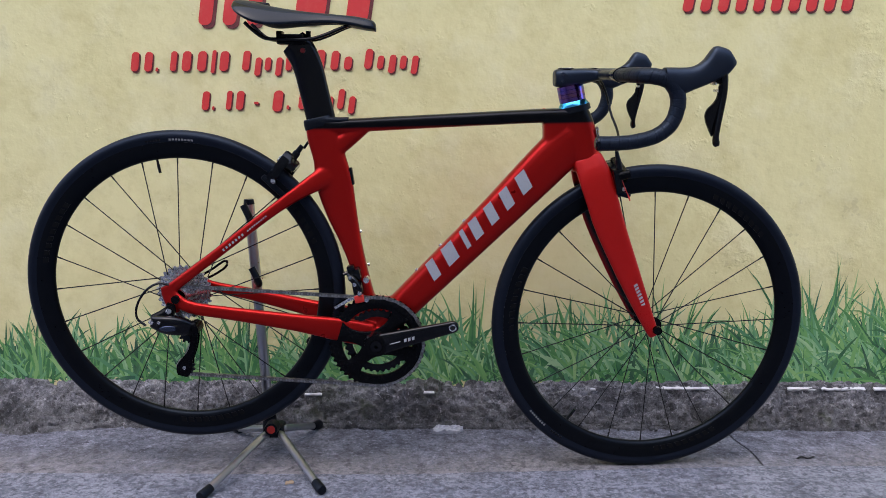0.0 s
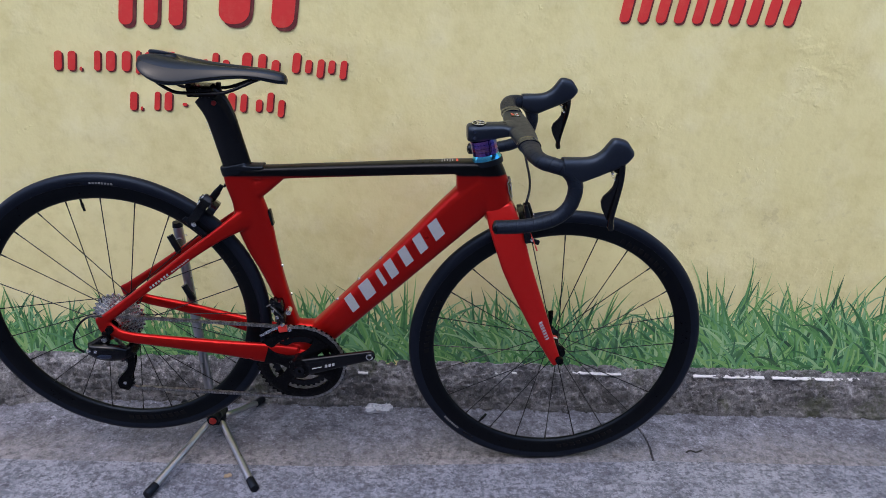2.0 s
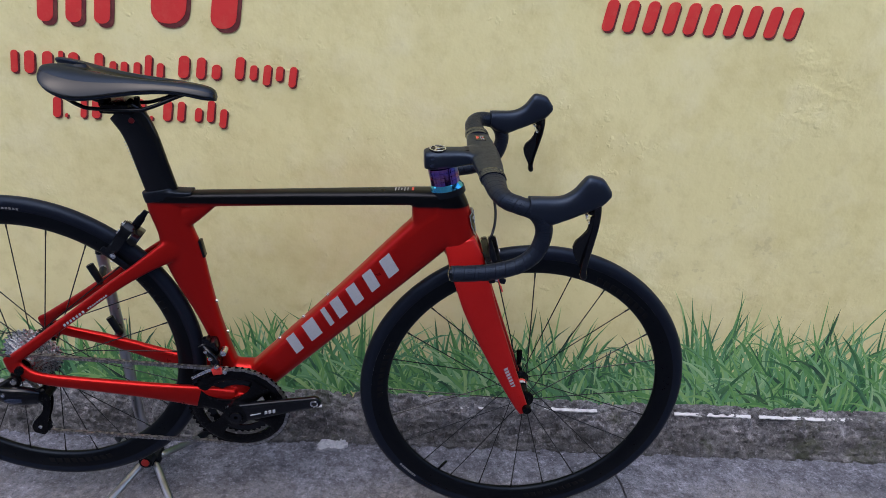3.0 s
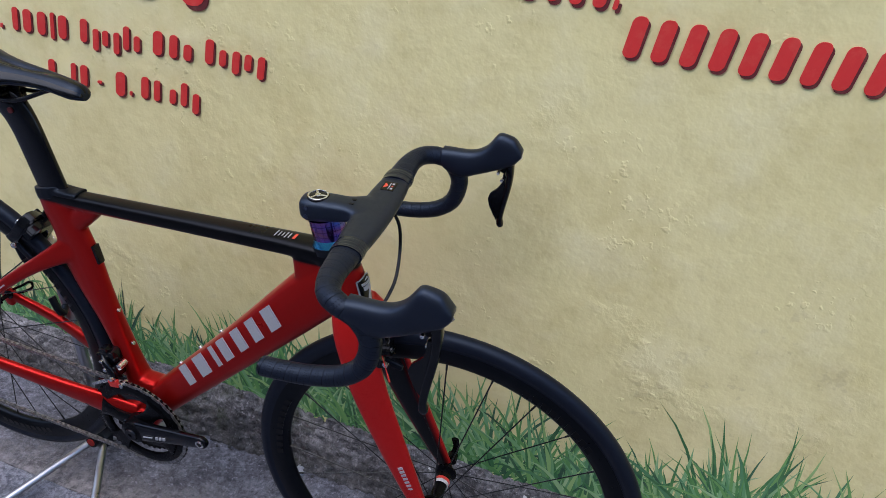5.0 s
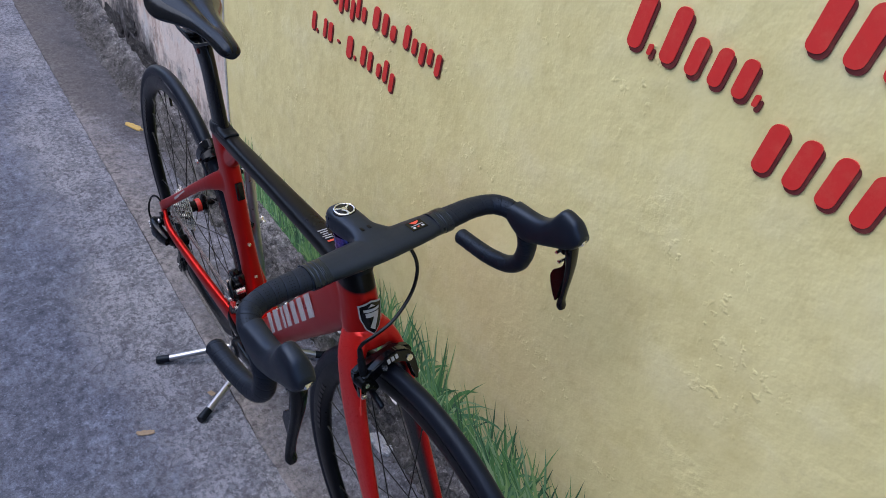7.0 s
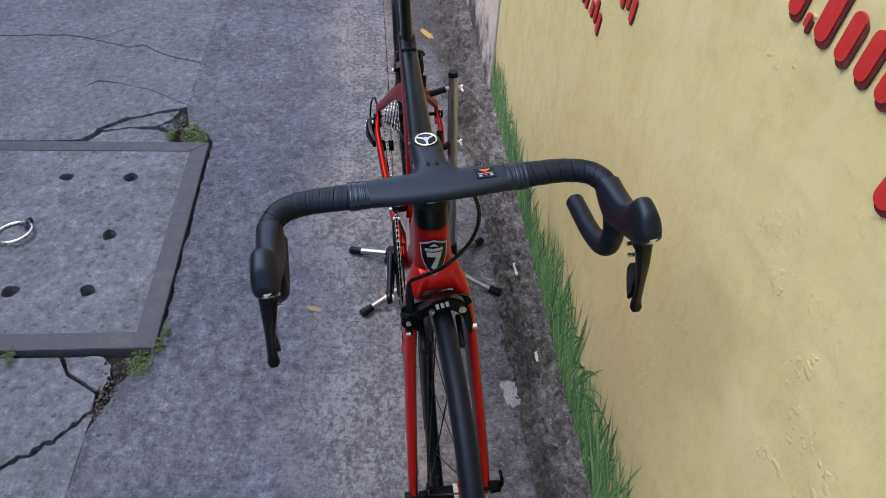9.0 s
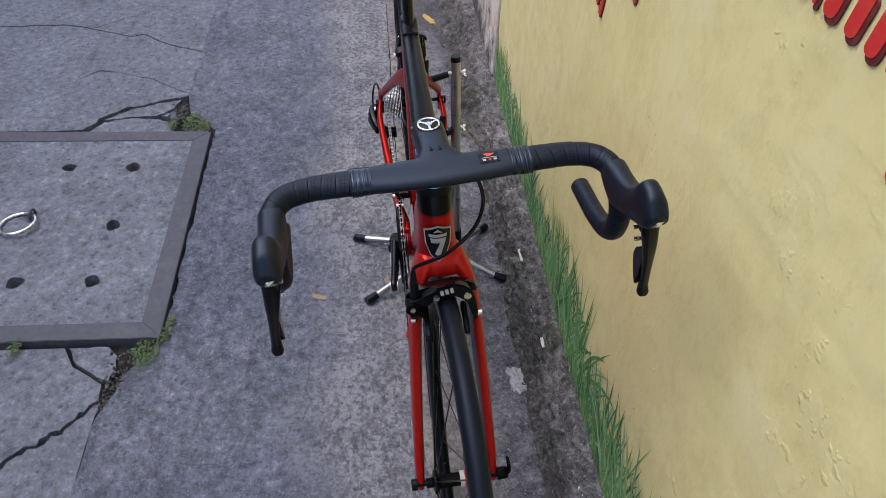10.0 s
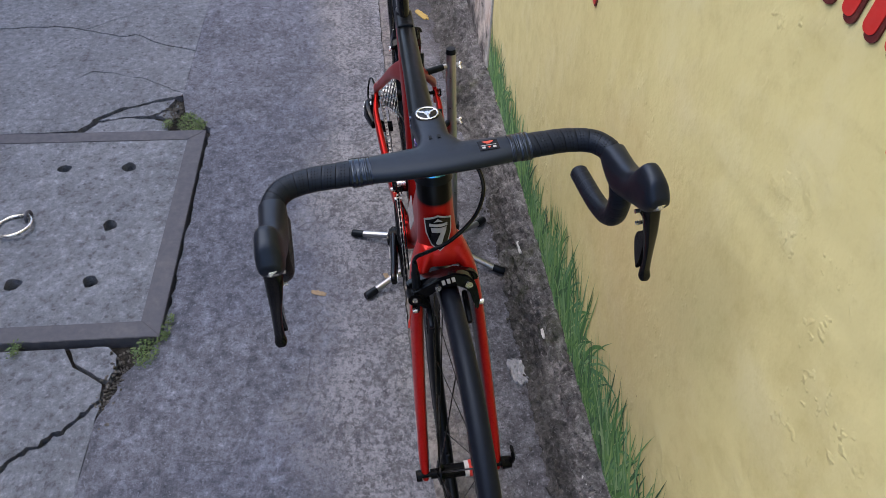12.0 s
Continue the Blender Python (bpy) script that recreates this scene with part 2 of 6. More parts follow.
def plaster_old():
    """Whitewash that has peeled in upright flakes, with pink and bluish older coats, a damp black foot."""
    m = mat("peeling whitewash", rough=0.85)
    t, b = nodes(m)
    c = coords(t)
    mid = noise_tex(t, c, 5, 7, 0.7)
    flake = noise_tex(t, c, 9, 8, 0.75, (1.0, 1.0, 0.45))
    base = mix(t, ramp(t, noise_tex(t, c, 2.1, 4, 0.6), [(0.4, gray(0)), (0.6, gray(1))]), (0.58, 0.49, 0.445), (0.70, 0.625, 0.58))
    base = mix(t, ramp(t, noise_tex(t, c, 3.3, 5, 0.65), [(0.55, gray(0)), (0.64, gray(0.55))]), base, (0.50, 0.56, 0.60))
    base = mix(t, ramp(t, flake, [(0.52, gray(0)), (0.57, gray(0.7))]), base, (0.45, 0.31, 0.25))
    base = mix(t, ramp(t, flake, [(0.60, gray(0)), (0.64, gray(0.85))]), base, (0.24, 0.20, 0.18))
    base = mix(t, ramp(t, noise_tex(t, c, 8, 7, 0.75), [(0.62, gray(0)), (0.67, gray(0.9))]), base, (0.12, 0.11, 0.12))
    sep = t.nodes.new("ShaderNodeSeparateXYZ")
    t.links.new(c, sep.inputs[0])
    adding = t.nodes.new("ShaderNodeMath")
    adding.operation = "ADD"
    t.links.new(sep.outputs["Z"], adding.inputs[0])
    t.links.new(mid, adding.inputs[1])
    grime = ramp(t, adding.outputs[0], [(0.58, gray(1)), (0.74, gray(0))])
    crumb = ramp(t, noise_tex(t, c, 34, 5, 0.7), [(0.36, (0.022, 0.020, 0.022)), (0.50, (0.070, 0.064, 0.066)), (0.60, (0.155, 0.142, 0.142)), (0.68, (0.30, 0.28, 0.275))])
    base = mix(t, grime, base, crumb)
    # a black crumbling patch that climbs the wall in one stretch
    far = t.nodes.new("ShaderNodeVectorMath")
    far.operation = "DISTANCE"
    t.links.new(c, far.inputs[0])
    far.inputs[1].default_value = (PATCH_X, 1.921, PATCH_Z)
    cloud = t.nodes.new("ShaderNodeMath")
    cloud.operation = "MULTIPLY_ADD"
    t.links.new(noise_tex(t, c, 11, 7, 0.75), cloud.inputs[0])
    cloud.inputs[1].default_value = 0.55
    t.links.new(far.outputs["Value"], cloud.inputs[2])
    base = mix(t, ramp(t, cloud.outputs[0], [(0.54, gray(0.95)), (0.66, gray(0))]), base, mix(t, 1.0, crumb, (0.72, 0.72, 0.76), "MULTIPLY"))
    t.links.new(base, b.inputs["Base Color"])
    bump(t, b, [(mid, 0.8, 0.014), (flake, 0.9, 0.010), (noise_tex(t, c, 40, 3, 0.5), 0.6, 0.004)], 1.0)
    return m


YELLOW = plaster_yellow()
OLDWALL = plaster_old()
GREYWALL = concrete("weathered render", (0.34, 0.33, 0.32), (0.46, 0.45, 0.43), (0.40, 0.39, 0.37), 120, 0.2)


def island_colors(name, stops, rough=0.6):
    m = mat(name, rough=rough)
    t, b = nodes(m)
    g = t.nodes.new("ShaderNodeNewGeometry")
    col = ramp(t, g.outputs["Random Per Island"], stops)
    c = coords(t)
    col = mix(t, ramp(t, noise_tex(t, c, 45, 3), [(0.40, gray(0)), (0.75, gray(0.30))]), col, (0.16, 0.31, 0.10))
    t.links.new(col, b.inputs["Base Color"])
    return m


GRASS = island_colors("painted grass", [(0.0, (0.014, 0.075, 0.028)), (0.25, (0.036, 0.145, 0.045)), (0.55, (0.085, 0.235, 0.060)), (0.82, (0.160, 0.330, 0.095)), (1.0, (0.30, 0.45, 0.17))], 0.6)
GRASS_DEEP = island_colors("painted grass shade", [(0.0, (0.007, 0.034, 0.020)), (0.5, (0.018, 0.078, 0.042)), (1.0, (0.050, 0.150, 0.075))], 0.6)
GRASS_PALE = island_colors("pale painted grass", [(0.0, (0.055, 0.18, 0.085)), (0.5, (0.16, 0.34, 0.15)), (1.0, (0.34, 0.48, 0.25))], 0.6)
WEED = island_colors("weed leaves", [(0.0, (0.02, 0.045, 0.014)), (0.6, (0.045, 0.085, 0.025)), (1.0, (0.10, 0.14, 0.04))], 0.5)


def worn(name, color, wear, rough=0.6, scale=30, amount=0.5, metal=0.0, spec=0.5):
    m = mat(name, color, rough, metal, spec=spec)
    t, b = nodes(m)
    c = coords(t)
    n = noise_tex(t, c, scale, 6, 0.7)
    t.links.new(mix(t, ramp(t, n, [(0.5, gray(0)), (0.72, gray(amount))]), color, wear), b.inputs["Base Color"])
    t.links.new(ramp(t, noise_tex(t, c, scale * 3, 4), [(0.3, gray(rough * 0.85)), (0.7, gray(min(1, rough * 1.2)))]), b.inputs["Roughness"])
    bump(t, b, [(n, 0.3, 0.0006)], 0.5)
    return m


RED_LETTER = worn("red wall lettering", (0.54, 0.024, 0.020), (0.60, 0.13, 0.08), 0.55, 40, 0.3)
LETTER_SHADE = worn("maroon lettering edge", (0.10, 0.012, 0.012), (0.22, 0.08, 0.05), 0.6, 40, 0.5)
WHITE_PAINT = worn("chipped white paint", (0.55, 0.54, 0.54), (0.30, 0.29, 0.29), 0.7, 60, 0.8)


def carbon_red():
    m = mat("satin red lacquer and black top", rough=0.36, spec=0.35)
    t, b = nodes(m)
    c = coords(t)
    sep = t.nodes.new("ShaderNodeSeparateXYZ")
    t.links.new(c, sep.inputs[0])
    line = t.nodes.new("ShaderNodeMath")
    line.operation = "MULTIPLY_ADD"
    t.links.new(sep.outputs["X"], line.inputs[0])
    line.inputs[1].default_value = -0.025
    t.links.new(sep.outputs["Z"], line.inputs[2])
    top = ramp(t, line.outputs[0], [(0.7535, gray(0)), (0.7555, gray(1))])
    flake = noise_tex(t, c, 900, 2)
    red = mix(t, ramp(t, flake, [(0.4, gray(0)), (0.7, gray(0.4))]), (0.36, 0.0070, 0.0050), (0.44, 0.011, 0.007))
    col = mix(t, top, red, (0.0045, 0.0048, 0.0062))
    t.links.new(col, b.inputs["Base Color"])
    b.inputs["Metallic"].default_value = 0.7
    t.links.new(ramp(t, noise_tex(t, c, 12, 4), [(0.3, gray(0.27)), (0.7, gray(0.36))]), b.inputs["Roughness"])
    return m


FRAME_PAINT = carbon_red()


def fork_red():
    """Red outside, black on the inner faces of the legs."""
    m = worn("bright red lacquer", (0.43, 0.008, 0.006), (0.50, 0.013, 0.008), 0.30, 300, 0.4, 0.35, 0.35)
    t, b = nodes(m)
    sep = t.nodes.new("ShaderNodeSeparateXYZ")
    t.links.new(coords(t), sep.inputs[0])
    side = t.nodes.new("ShaderNodeMath")
    side.operation = "ABSOLUTE"
    t.links.new(sep.outputs["Y"], side.inputs[0])
    slope = t.nodes.new("ShaderNodeMath")
    slope.operation = "MULTIPLY_ADD"
    t.links.new(sep.outputs["Z"], slope.inputs[0])
    slope.inputs[1].default_value = 0.0568
    t.links.new(side.outputs[0], slope.inputs[2])
    inner = ramp(t, slope.outputs[0], [(0.0712, gray(1)), (0.0722, gray(0))])
    below = ramp(t, sep.outputs["Z"], [(0.630, gray(1)), (0.640, gray(0))])
    src = b.inputs["Base Color"].links[0].from_socket
    t.links.new(mix(t, mix(t, 1.0, inner, below, "MULTIPLY"), src, (0.004, 0.0045, 0.006)), b.inputs["Base Color"])
    return m


FORK_PAINT = fork_red()
BLACK_MATT = worn("matt black carbon", (0.0040, 0.0043, 0.0058), (0.0062, 0.0066, 0.0085), 0.38, 50, 0.6, spec=0.22)
SADDLE = worn("dark saddle leather", (0.0046, 0.0060, 0.0104), (0.0070, 0.0088, 0.0140), 0.36, 50, 0.6, spec=0.28)
BARBLACK = worn("blue-black carbon", (0.0054, 0.0068, 0.0118), (0.0085, 0.0102, 0.0160), 0.38, 50, 0.6, spec=0.44)
BLACK_GLOSS = mat("gloss black", (0.0022, 0.0024, 0.0034), 0.15, 0.0, 0.0, 0.30)
RIMPRINT = mat("faint gloss print", (0.0035, 0.0036, 0.0042), 0.29, 0.0, 0.0, 0.14)
BLACK_ALLOY = worn("black anodised alloy", (0.002, 0.0021, 0.0027), (0.006, 0.006, 0.007), 0.24, 90, 0.3, 0.0, 0.1)
RUBBER = worn("black tyre rubber", (0.0050, 0.0062, 0.0108), (0.0078, 0.0095, 0.0155), 0.42, 120, 0.6, spec=0.21)
RIM = worn("dark carbon rim", (0.0025, 0.0026, 0.0032), (0.0045, 0.0046, 0.0055), 0.32, 40, 0.5, spec=0.14)
HOOD = worn("black hood rubber", (0.0054, 0.0066, 0.0118), (0.0085, 0.0102, 0.0162), 0.40, 300, 0.6, spec=0.42)
# reflections tinted blue, put in for the blue of the sky
for k in (BLACK_MATT, RUBBER, HOOD, RIM, SADDLE, BARBLACK):
    nodes(k)[1].inputs["Specular Tint"].default_value = (0.58, 0.75, 1.0, 1)
SPOKE = mat("black steel", (0.02, 0.02, 0.02), 0.3, 0.8)
STEEL = worn("polished steel", (0.74, 0.73, 0.72), (0.55, 0.53, 0.51), 0.26, 60, 0.4, 1.0)
CHAINSTEEL = worn("oily chain steel", (0.40, 0.39, 0.38), (0.10, 0.07, 0.065), 0.32, 400, 0.7, 1.0)
CHROME = worn("chromed tube", (0.46, 0.46, 0.48), (0.30, 0.29, 0.29), 0.32, 25, 0.5, 1.0)
GUNMETAL = worn("grey anodised alloy", (0.07, 0.085, 0.13), (0.05, 0.055, 0.07), 0.22, 80, 0.6, 0.9)
DARKCHAIN = worn("dark chain links", (0.22, 0.21, 0.20), (0.06, 0.06, 0.056), 0.35, 400, 0.6, 0.9)
DARKRED = mat("dark red anodised", (0.12, 0.008, 0.008), 0.35, 0.3)
SILVERPRINT = worn("silver print", (0.38, 0.38, 0.40), (0.28, 0.27, 0.29), 0.42, 300, 0.5, 0.15)
TYREPRINT = mat("faded tyre print", (0.16, 0.16, 0.17), 0.5)
REDPLASTIC = mat("red plastic", (0.55, 0.03, 0.02), 0.35)
REDPRINT = mat("orange red print", (0.55, 0.06, 0.03), 0.4)


def finishing_tape():
    m = mat("glossy finishing tape", (0.0045, 0.0056, 0.011), 0.13, 0.0, 0.0, 0.6)
    t, b = nodes(m)
    c = coords(t)
    # sky blue put into the tape's reflections
    b.inputs["Specular Tint"].default_value = (0.55, 0.72, 1.0, 1)
    bump(t, b, [(noise_tex(t, c, 55, 2, 0.5, (0.25, 5.0, 0.25)), 0.8, 0.0016)], 1.0)
    return m


TAPEBAND = finishing_tape()
IRON = worn("dull weathered iron", (0.058, 0.063, 0.088), (0.090, 0.094, 0.116), 0.7, 22, 0.8, 0.05)
PLASTICFILM = worn("crumpled white film", (0.36, 0.36, 0.39), (0.17, 0.17, 0.19), 0.3, 60, 0.8)
DRYLEAF = worn("dry tan leaf", (0.27, 0.20, 0.13), (0.17, 0.12, 0.08), 0.7, 120, 0.6)
YELLOWLEAF = worn("dry yellow peel", (0.48, 0.33, 0.09), (0.30, 0.20, 0.07), 0.6, 120, 0.6)


def bar_tape():
    m = mat("perforated black bar tape", (0.004, 0.0043, 0.006), 0.45, spec=0.22)
    t, b = nodes(m)
    # reflections carry the same added sky blue
    b.inputs["Specular Tint"].default_value = (0.58, 0.75, 1.0, 1)
    c = coords(t)
    # punched holes in rows along each turn
    v = t.nodes.new("ShaderNodeTexVoronoi")
    v.inputs["Scale"].default_value = 255
    v.inputs["Randomness"].default_value = 0.0
    uv = coords(t, "UV")
    t.links.new(uv, v.inputs["Vector"])
    sep = t.nodes.new("ShaderNodeSeparateXYZ")
    t.links.new(uv, sep.inputs[0])
    row = t.nodes.new("ShaderNodeMath")
    row.operation = "PINGPONG"
    row.inputs[1].default_value = 0.0085
    t.links.new(sep.outputs["X"], row.inputs[0])
    wide = t.nodes.new("ShaderNodeMath")
    wide.operation = "MULTIPLY"
    wide.inputs[1].default_value = 100.0
    t.links.new(row.outputs[0], wide.inputs[0])
    band = ramp(t, wide.outputs[0], [(0.40, gray(0)), (0.44, gray(1))])
    hole = ramp(t, v.outputs["Distance"], [(0.13, gray(1)), (0.21, gray(0))])
    hole = mix(t, 1.0, hole, band, "MULTIPLY")
    # the open seam between two turns
    hole = mix(t, 1.0, hole, ramp(t, wide.outputs[0], [(0.022, gray(0.9)), (0.050, gray(0))]), "LIGHTEN")
    t.links.new(mix(t, hole, (0.0064, 0.0080, 0.0140), (0.0005, 0.0005, 0.0006)), b.inputs["Base Color"])
    t.links.new(ramp(t, hole, [(0.0, gray(0.30)), (1.0, gray(0.02))]), b.inputs["Specular IOR Level"])
    deep = t.nodes.new("ShaderNodeMath")
    deep.operation = "SUBTRACT"
    deep.inputs[0].default_value = 1.0
    t.links.new(hole, deep.inputs[1])
    bump(t, b, [(deep.outputs[0], 0.8, 0.0008), (noise_tex(t, c, 500, 3), 0.4, 0.0004)], 0.8)
    return m


TAPE = bar_tape()


def oil_slick():
    m = mat("rainbow anodised spacer", (0.2, 0.1, 0.5), 0.1, 1.0)
    t, b = nodes(m)
    c = coords(t)
    n = noise_tex(t, c, 24, 2, 0.4, (1, 1, 3))
    t.links.new(ramp(t, n, [(0.34, (0.09, 0.22, 0.62)), (0.48, (0.14, 0.13, 0.50)), (0.60, (0.20, 0.10, 0.40)), (0.74, (0.32, 0.14, 0.24))]), b.inputs["Base Color"])
    return m


OILSLICK = oil_slick()
TEAL = mat("blue anodised cap", (0.10, 0.50, 0.80), 0.16, 1.0)


# ---- mesh helpers ----
def part(name, bm, material, parent=None, label="", m=None, smooth=40.0):
    me = bpy.data.meshes.new(name)
    bmesh.ops.recalc_face_normals(bm, faces=bm.faces[:])
    bm.to_mesh(me)
    bm.free()
    for k in material if isinstance(material, (list, tuple)) else [material]:
        me.materials.append(k)
    if smooth:
        me.shade_smooth()
        me.set_sharp_from_angle(angle=radians(smooth))
    ob = new(name, me)
    if parent:
        ob.parent = parent
    if m is not None:
        ob.matrix_basis = m
    if label:
        ob["label"] = label
    return ob


def again(name, ob, parent, m):
    o = new(name, ob.data)
    o.parent, o.matrix_basis = parent, m
    return o


def ring_faces(bm, rings, closed=False, caps=True):
    n = len(rings[0])
    for a, b in zip(rings, rings[1:] + (rings[:1] if closed else [])):
        for i in range(n):
            bm.faces.new((a[i], a[(i + 1) % n], b[(i + 1) % n], b[i]))
    if caps and not closed:
        bm.faces.new(rings[0][::-1])
        bm.faces.new(rings[-1])


def spline(pts, step=0.006):
    """Points and following values, smoothly resampled."""
    p = [np.array(k, float) for k in pts]
    p = [2 * p[0] - p[1]] + p + [2 * p[-1] - p[-2]]
    out = []
    for a, b, c, d in zip(p, p[1:], p[2:], p[3:]):
        n = max(2, int(np.linalg.norm((c - b)[:3]) / step))
        for i in range(n):
            t = i / n
            out.append(0.5 * (2 * b + (c - a) * t + (2 * a - 5 * b + 4 * c - d) * t * t + (3 * b - a - 3 * c + d) * t ** 3))
    out.append(p[-2])
    return out


def tube(bm, pts, r=None, seg=10, up=(0, 0, 1), power=2.0, caps=True):
    """A tube through (x, y, z[, a, b]); a across along up, b across sideways."""
    up = Vector(up)
    rings = []
    for i, p in enumerate(pts):
        q = Vector(p[:3])
        d = Vector(pts[min(i + 1, len(pts) - 1)][:3]) - Vector(pts[max(i - 1, 0)][:3])
        d.normalize()
        side = d.cross(up)
        if side.length < 1e-3:
            side = d.cross(Vector((1, 0.01, 0)))
        side.normalize()
        nor = side.cross(d)
        a, b = (p[3], p[4]) if len(p) > 4 else (p[3], p[3]) if len(p) > 3 else (r, r)
        ring = []
        for k in range(seg):
            t = 2 * math.pi * (k + 0.5) / seg
            cs, sn = math.cos(t), math.sin(t)
            u = math.copysign(abs(cs) ** (2 / power), cs)
            v = math.copysign(abs(sn) ** (2 / power), sn)
            ring.append(bm.verts.new(q + side * (b * u) + nor * (a * v)))
        rings.append(ring)
    ring_faces(bm, rings, caps=caps)
    return bm


def cyl(bm, p0, p1, r0, r1=None, seg=16):
    return tube(bm, [(*p0, r0), (*p1, r0 if r1 is None else r1)], seg=seg)


def disc(bm, profile, center, seg=48, a0=0.0):
    """A body of revolution round an axle along y; profile of (radius, y), closed."""
    cx, cy, cz = center
    rings = []
    for k in range(seg):
        t = 2 * math.pi * k / seg + a0
        rings.append([bm.verts.new((cx + r * math.cos(t), cy + y, cz + r * math.sin(t))) for r, y in profile])
    ring_faces(bm, rings, closed=True)
    return bm


def block(bm, size, m=Matrix(), bevel=0.0, seg=2):
    b2 = bmesh.new()
    bmesh.ops.create_cube(b2, size=1.0, matrix=Matrix.Diagonal((*size, 1)))
    if bevel:
        bmesh.ops.bevel(b2, geom=b2.edges[:], offset=bevel, segments=seg, profile=0.5, affect="EDGES")
    bmesh.ops.transform(b2, matrix=m, verts=b2.verts[:])
    join(bm, b2)
    return bm


def join(bm, b2):
    vs = [bm.verts.new(v.co) for v in b2.verts]
    b2.verts.index_update()
    for f in b2.faces:
        bm.faces.new([vs[v.index] for v in f.verts]).material_index = f.material_index
    b2.free()


def plate(bm, outline, y0, y1):
    """A flat plate with an outline of (x, z), between two depths y."""
    a = [bm.verts.new((x, y0, z)) for x, z in outline]
    b = [bm.verts.new((x, y1, z)) for x, z in outline]
    ring_faces(bm, [a, b])
    return bm


def slab(bm, outline, z0, z1):
    a = [bm.verts.new((x, y, z0)) for x, y in outline]
    b = [bm.verts.new((x, y, z1)) for x, y in outline]
    ring_faces(bm, [a, b])
    return bm


def modifier(ob, kind, **values):
    md = ob.modifiers.new(kind.lower(), kind)
    if kind == "REMESH":
        md.mode, md.voxel_size, md.use_smooth_shade = "VOXEL", values["voxel"], True
    elif kind == "SMOOTH":
        md.factor, md.iterations = values["factor"], values["iterations"]
    elif kind == "SUBSURF":
        md.levels = md.render_levels = values["levels"]
    return md


def jag(pts, amount, step, rng, closed=False):
    """A line broken up into short, uneven steps."""
    out = []
    pairs = list(zip(pts, pts[1:] + (pts[:1] if closed else [])))
    for (x0, y0), (x1, y1) in pairs:
        d = math.hypot(x1 - x0, y1 - y0)
        n = max(1, int(d / step))
        for i in range(n):
            t = i / n
            k = amount if 0 < i else amount * 0.4
            out.append((x0 + (x1 - x0) * t + rng.uniform(-k, k), y0 + (y1 - y0) * t + rng.uniform(-k, k)))
    if not closed:
        out.append(pts[-1])
    return out


# ---- large structure ----
rng = random.Random(7)
bm = bmesh.new()
slab(bm, [(-300, -300), (300, -300), (300, 300), (-300, 300)], -0.3, -0.024)
tagged(part("ground", bm, SOIL, smooth=0), "dark packed dirt under the broken concrete alley", "ground", kind="structure")

WALL_Y, CURB_TOP = 1.925, 0.088


def wall_box(name, x0, x1, y0, y1, z1, material, label):
    bm = bmesh.new()
    block(bm, (x1 - x0, y1 - y0, z1 + 0.2), Matrix.Translation(((x0 + x1) / 2, (y0 + y1) / 2, z1 / 2 - 0.1)))
    return tagged(part(name, bm, material, smooth=0), label, "wall", kind="structure")


wall_north = wall_box("wall_north", -1.24, 9.0, WALL_Y, WALL_Y + 0.2, 3.4, YELLOW, "yellow painted lumpy plaster wall with a mural of grass and red lettering")
wall_box("wall_west", -14.0, -1.24, WALL_Y - 0.004, WALL_Y + 0.2, 3.4, OLDWALL, "old whitewashed wall, peeling and grimy above the ground")
# unseen wall, added to close the alley for light and reflections
wall_box("added_wall_south", -14.0, 9.0, -1.75, -1.55, 3.0, GREYWALL, "plain weathered grey wall, added out of view to close the alley")

# dark socket left in the old wall, and the broken stones at its foot
# solid dark block, its colour put in for the shade inside the opening
bm = bmesh.new()
block(bm, (0.05, 0.03, 0.085), Matrix.Translation((-2.484, WALL_Y - 0.006, 0.46)), 0.008)
tagged(part("wall_socket", bm, SOIL), "small dark block standing in for an opening in the old wall", "wall opening", kind="structure")
r = random.Random(21)
for k in range(34):
    sx = -2.10 - 0.85 * r.random()
    top = 0.20 - 0.16 * abs(sx + 2.45)
    sz, sc = -0.005 + top * r.random() ** 1.4, r.uniform(0.020, 0.060)
    bm = bmesh.new()
    bmesh.ops.create_icosphere(bm, subdivisions=3, radius=1.0)
    for v in bm.verts:
        q = v.co.copy()
        n = 1 + 0.5 * noise.noise(q * 1.1 + Vector((k * 5.3, 0, 0))) + 0.35 * noise.noise(q * 3.1 + Vector((k * 2.3, 4, 0))) + 0.16 * noise.noise(q * 7 + Vector((k, 0, 9)))
        v.co = Vector((q.x * sc * 1.7, q.y * sc * 0.30, q.z * sc * 0.7)) * n
    ob = part("footing_stone", bm, ROCK, smooth=0, m=pose(sx, WALL_Y - 0.006, sz, 0, r.uniform(-35, 35), 0))
    tagged(ob, "dark broken stone in the foot of the old wall", "stone", "footing stones")

# white filler strip where the two walls meet
bm = bmesh.new()
tube(bm, [(-1.236 + 0.004 * math.sin(9 * z), WALL_Y - 0.003, z, 0.0040, 0.0034) for z in np.arange(0.09, 3.3, 0.05)], seg=8, up=(0, 1, 0))
tagged(part("trim", bm, WHITE_PAINT), "rough white filler seam between two walls", "trim", kind="structure")


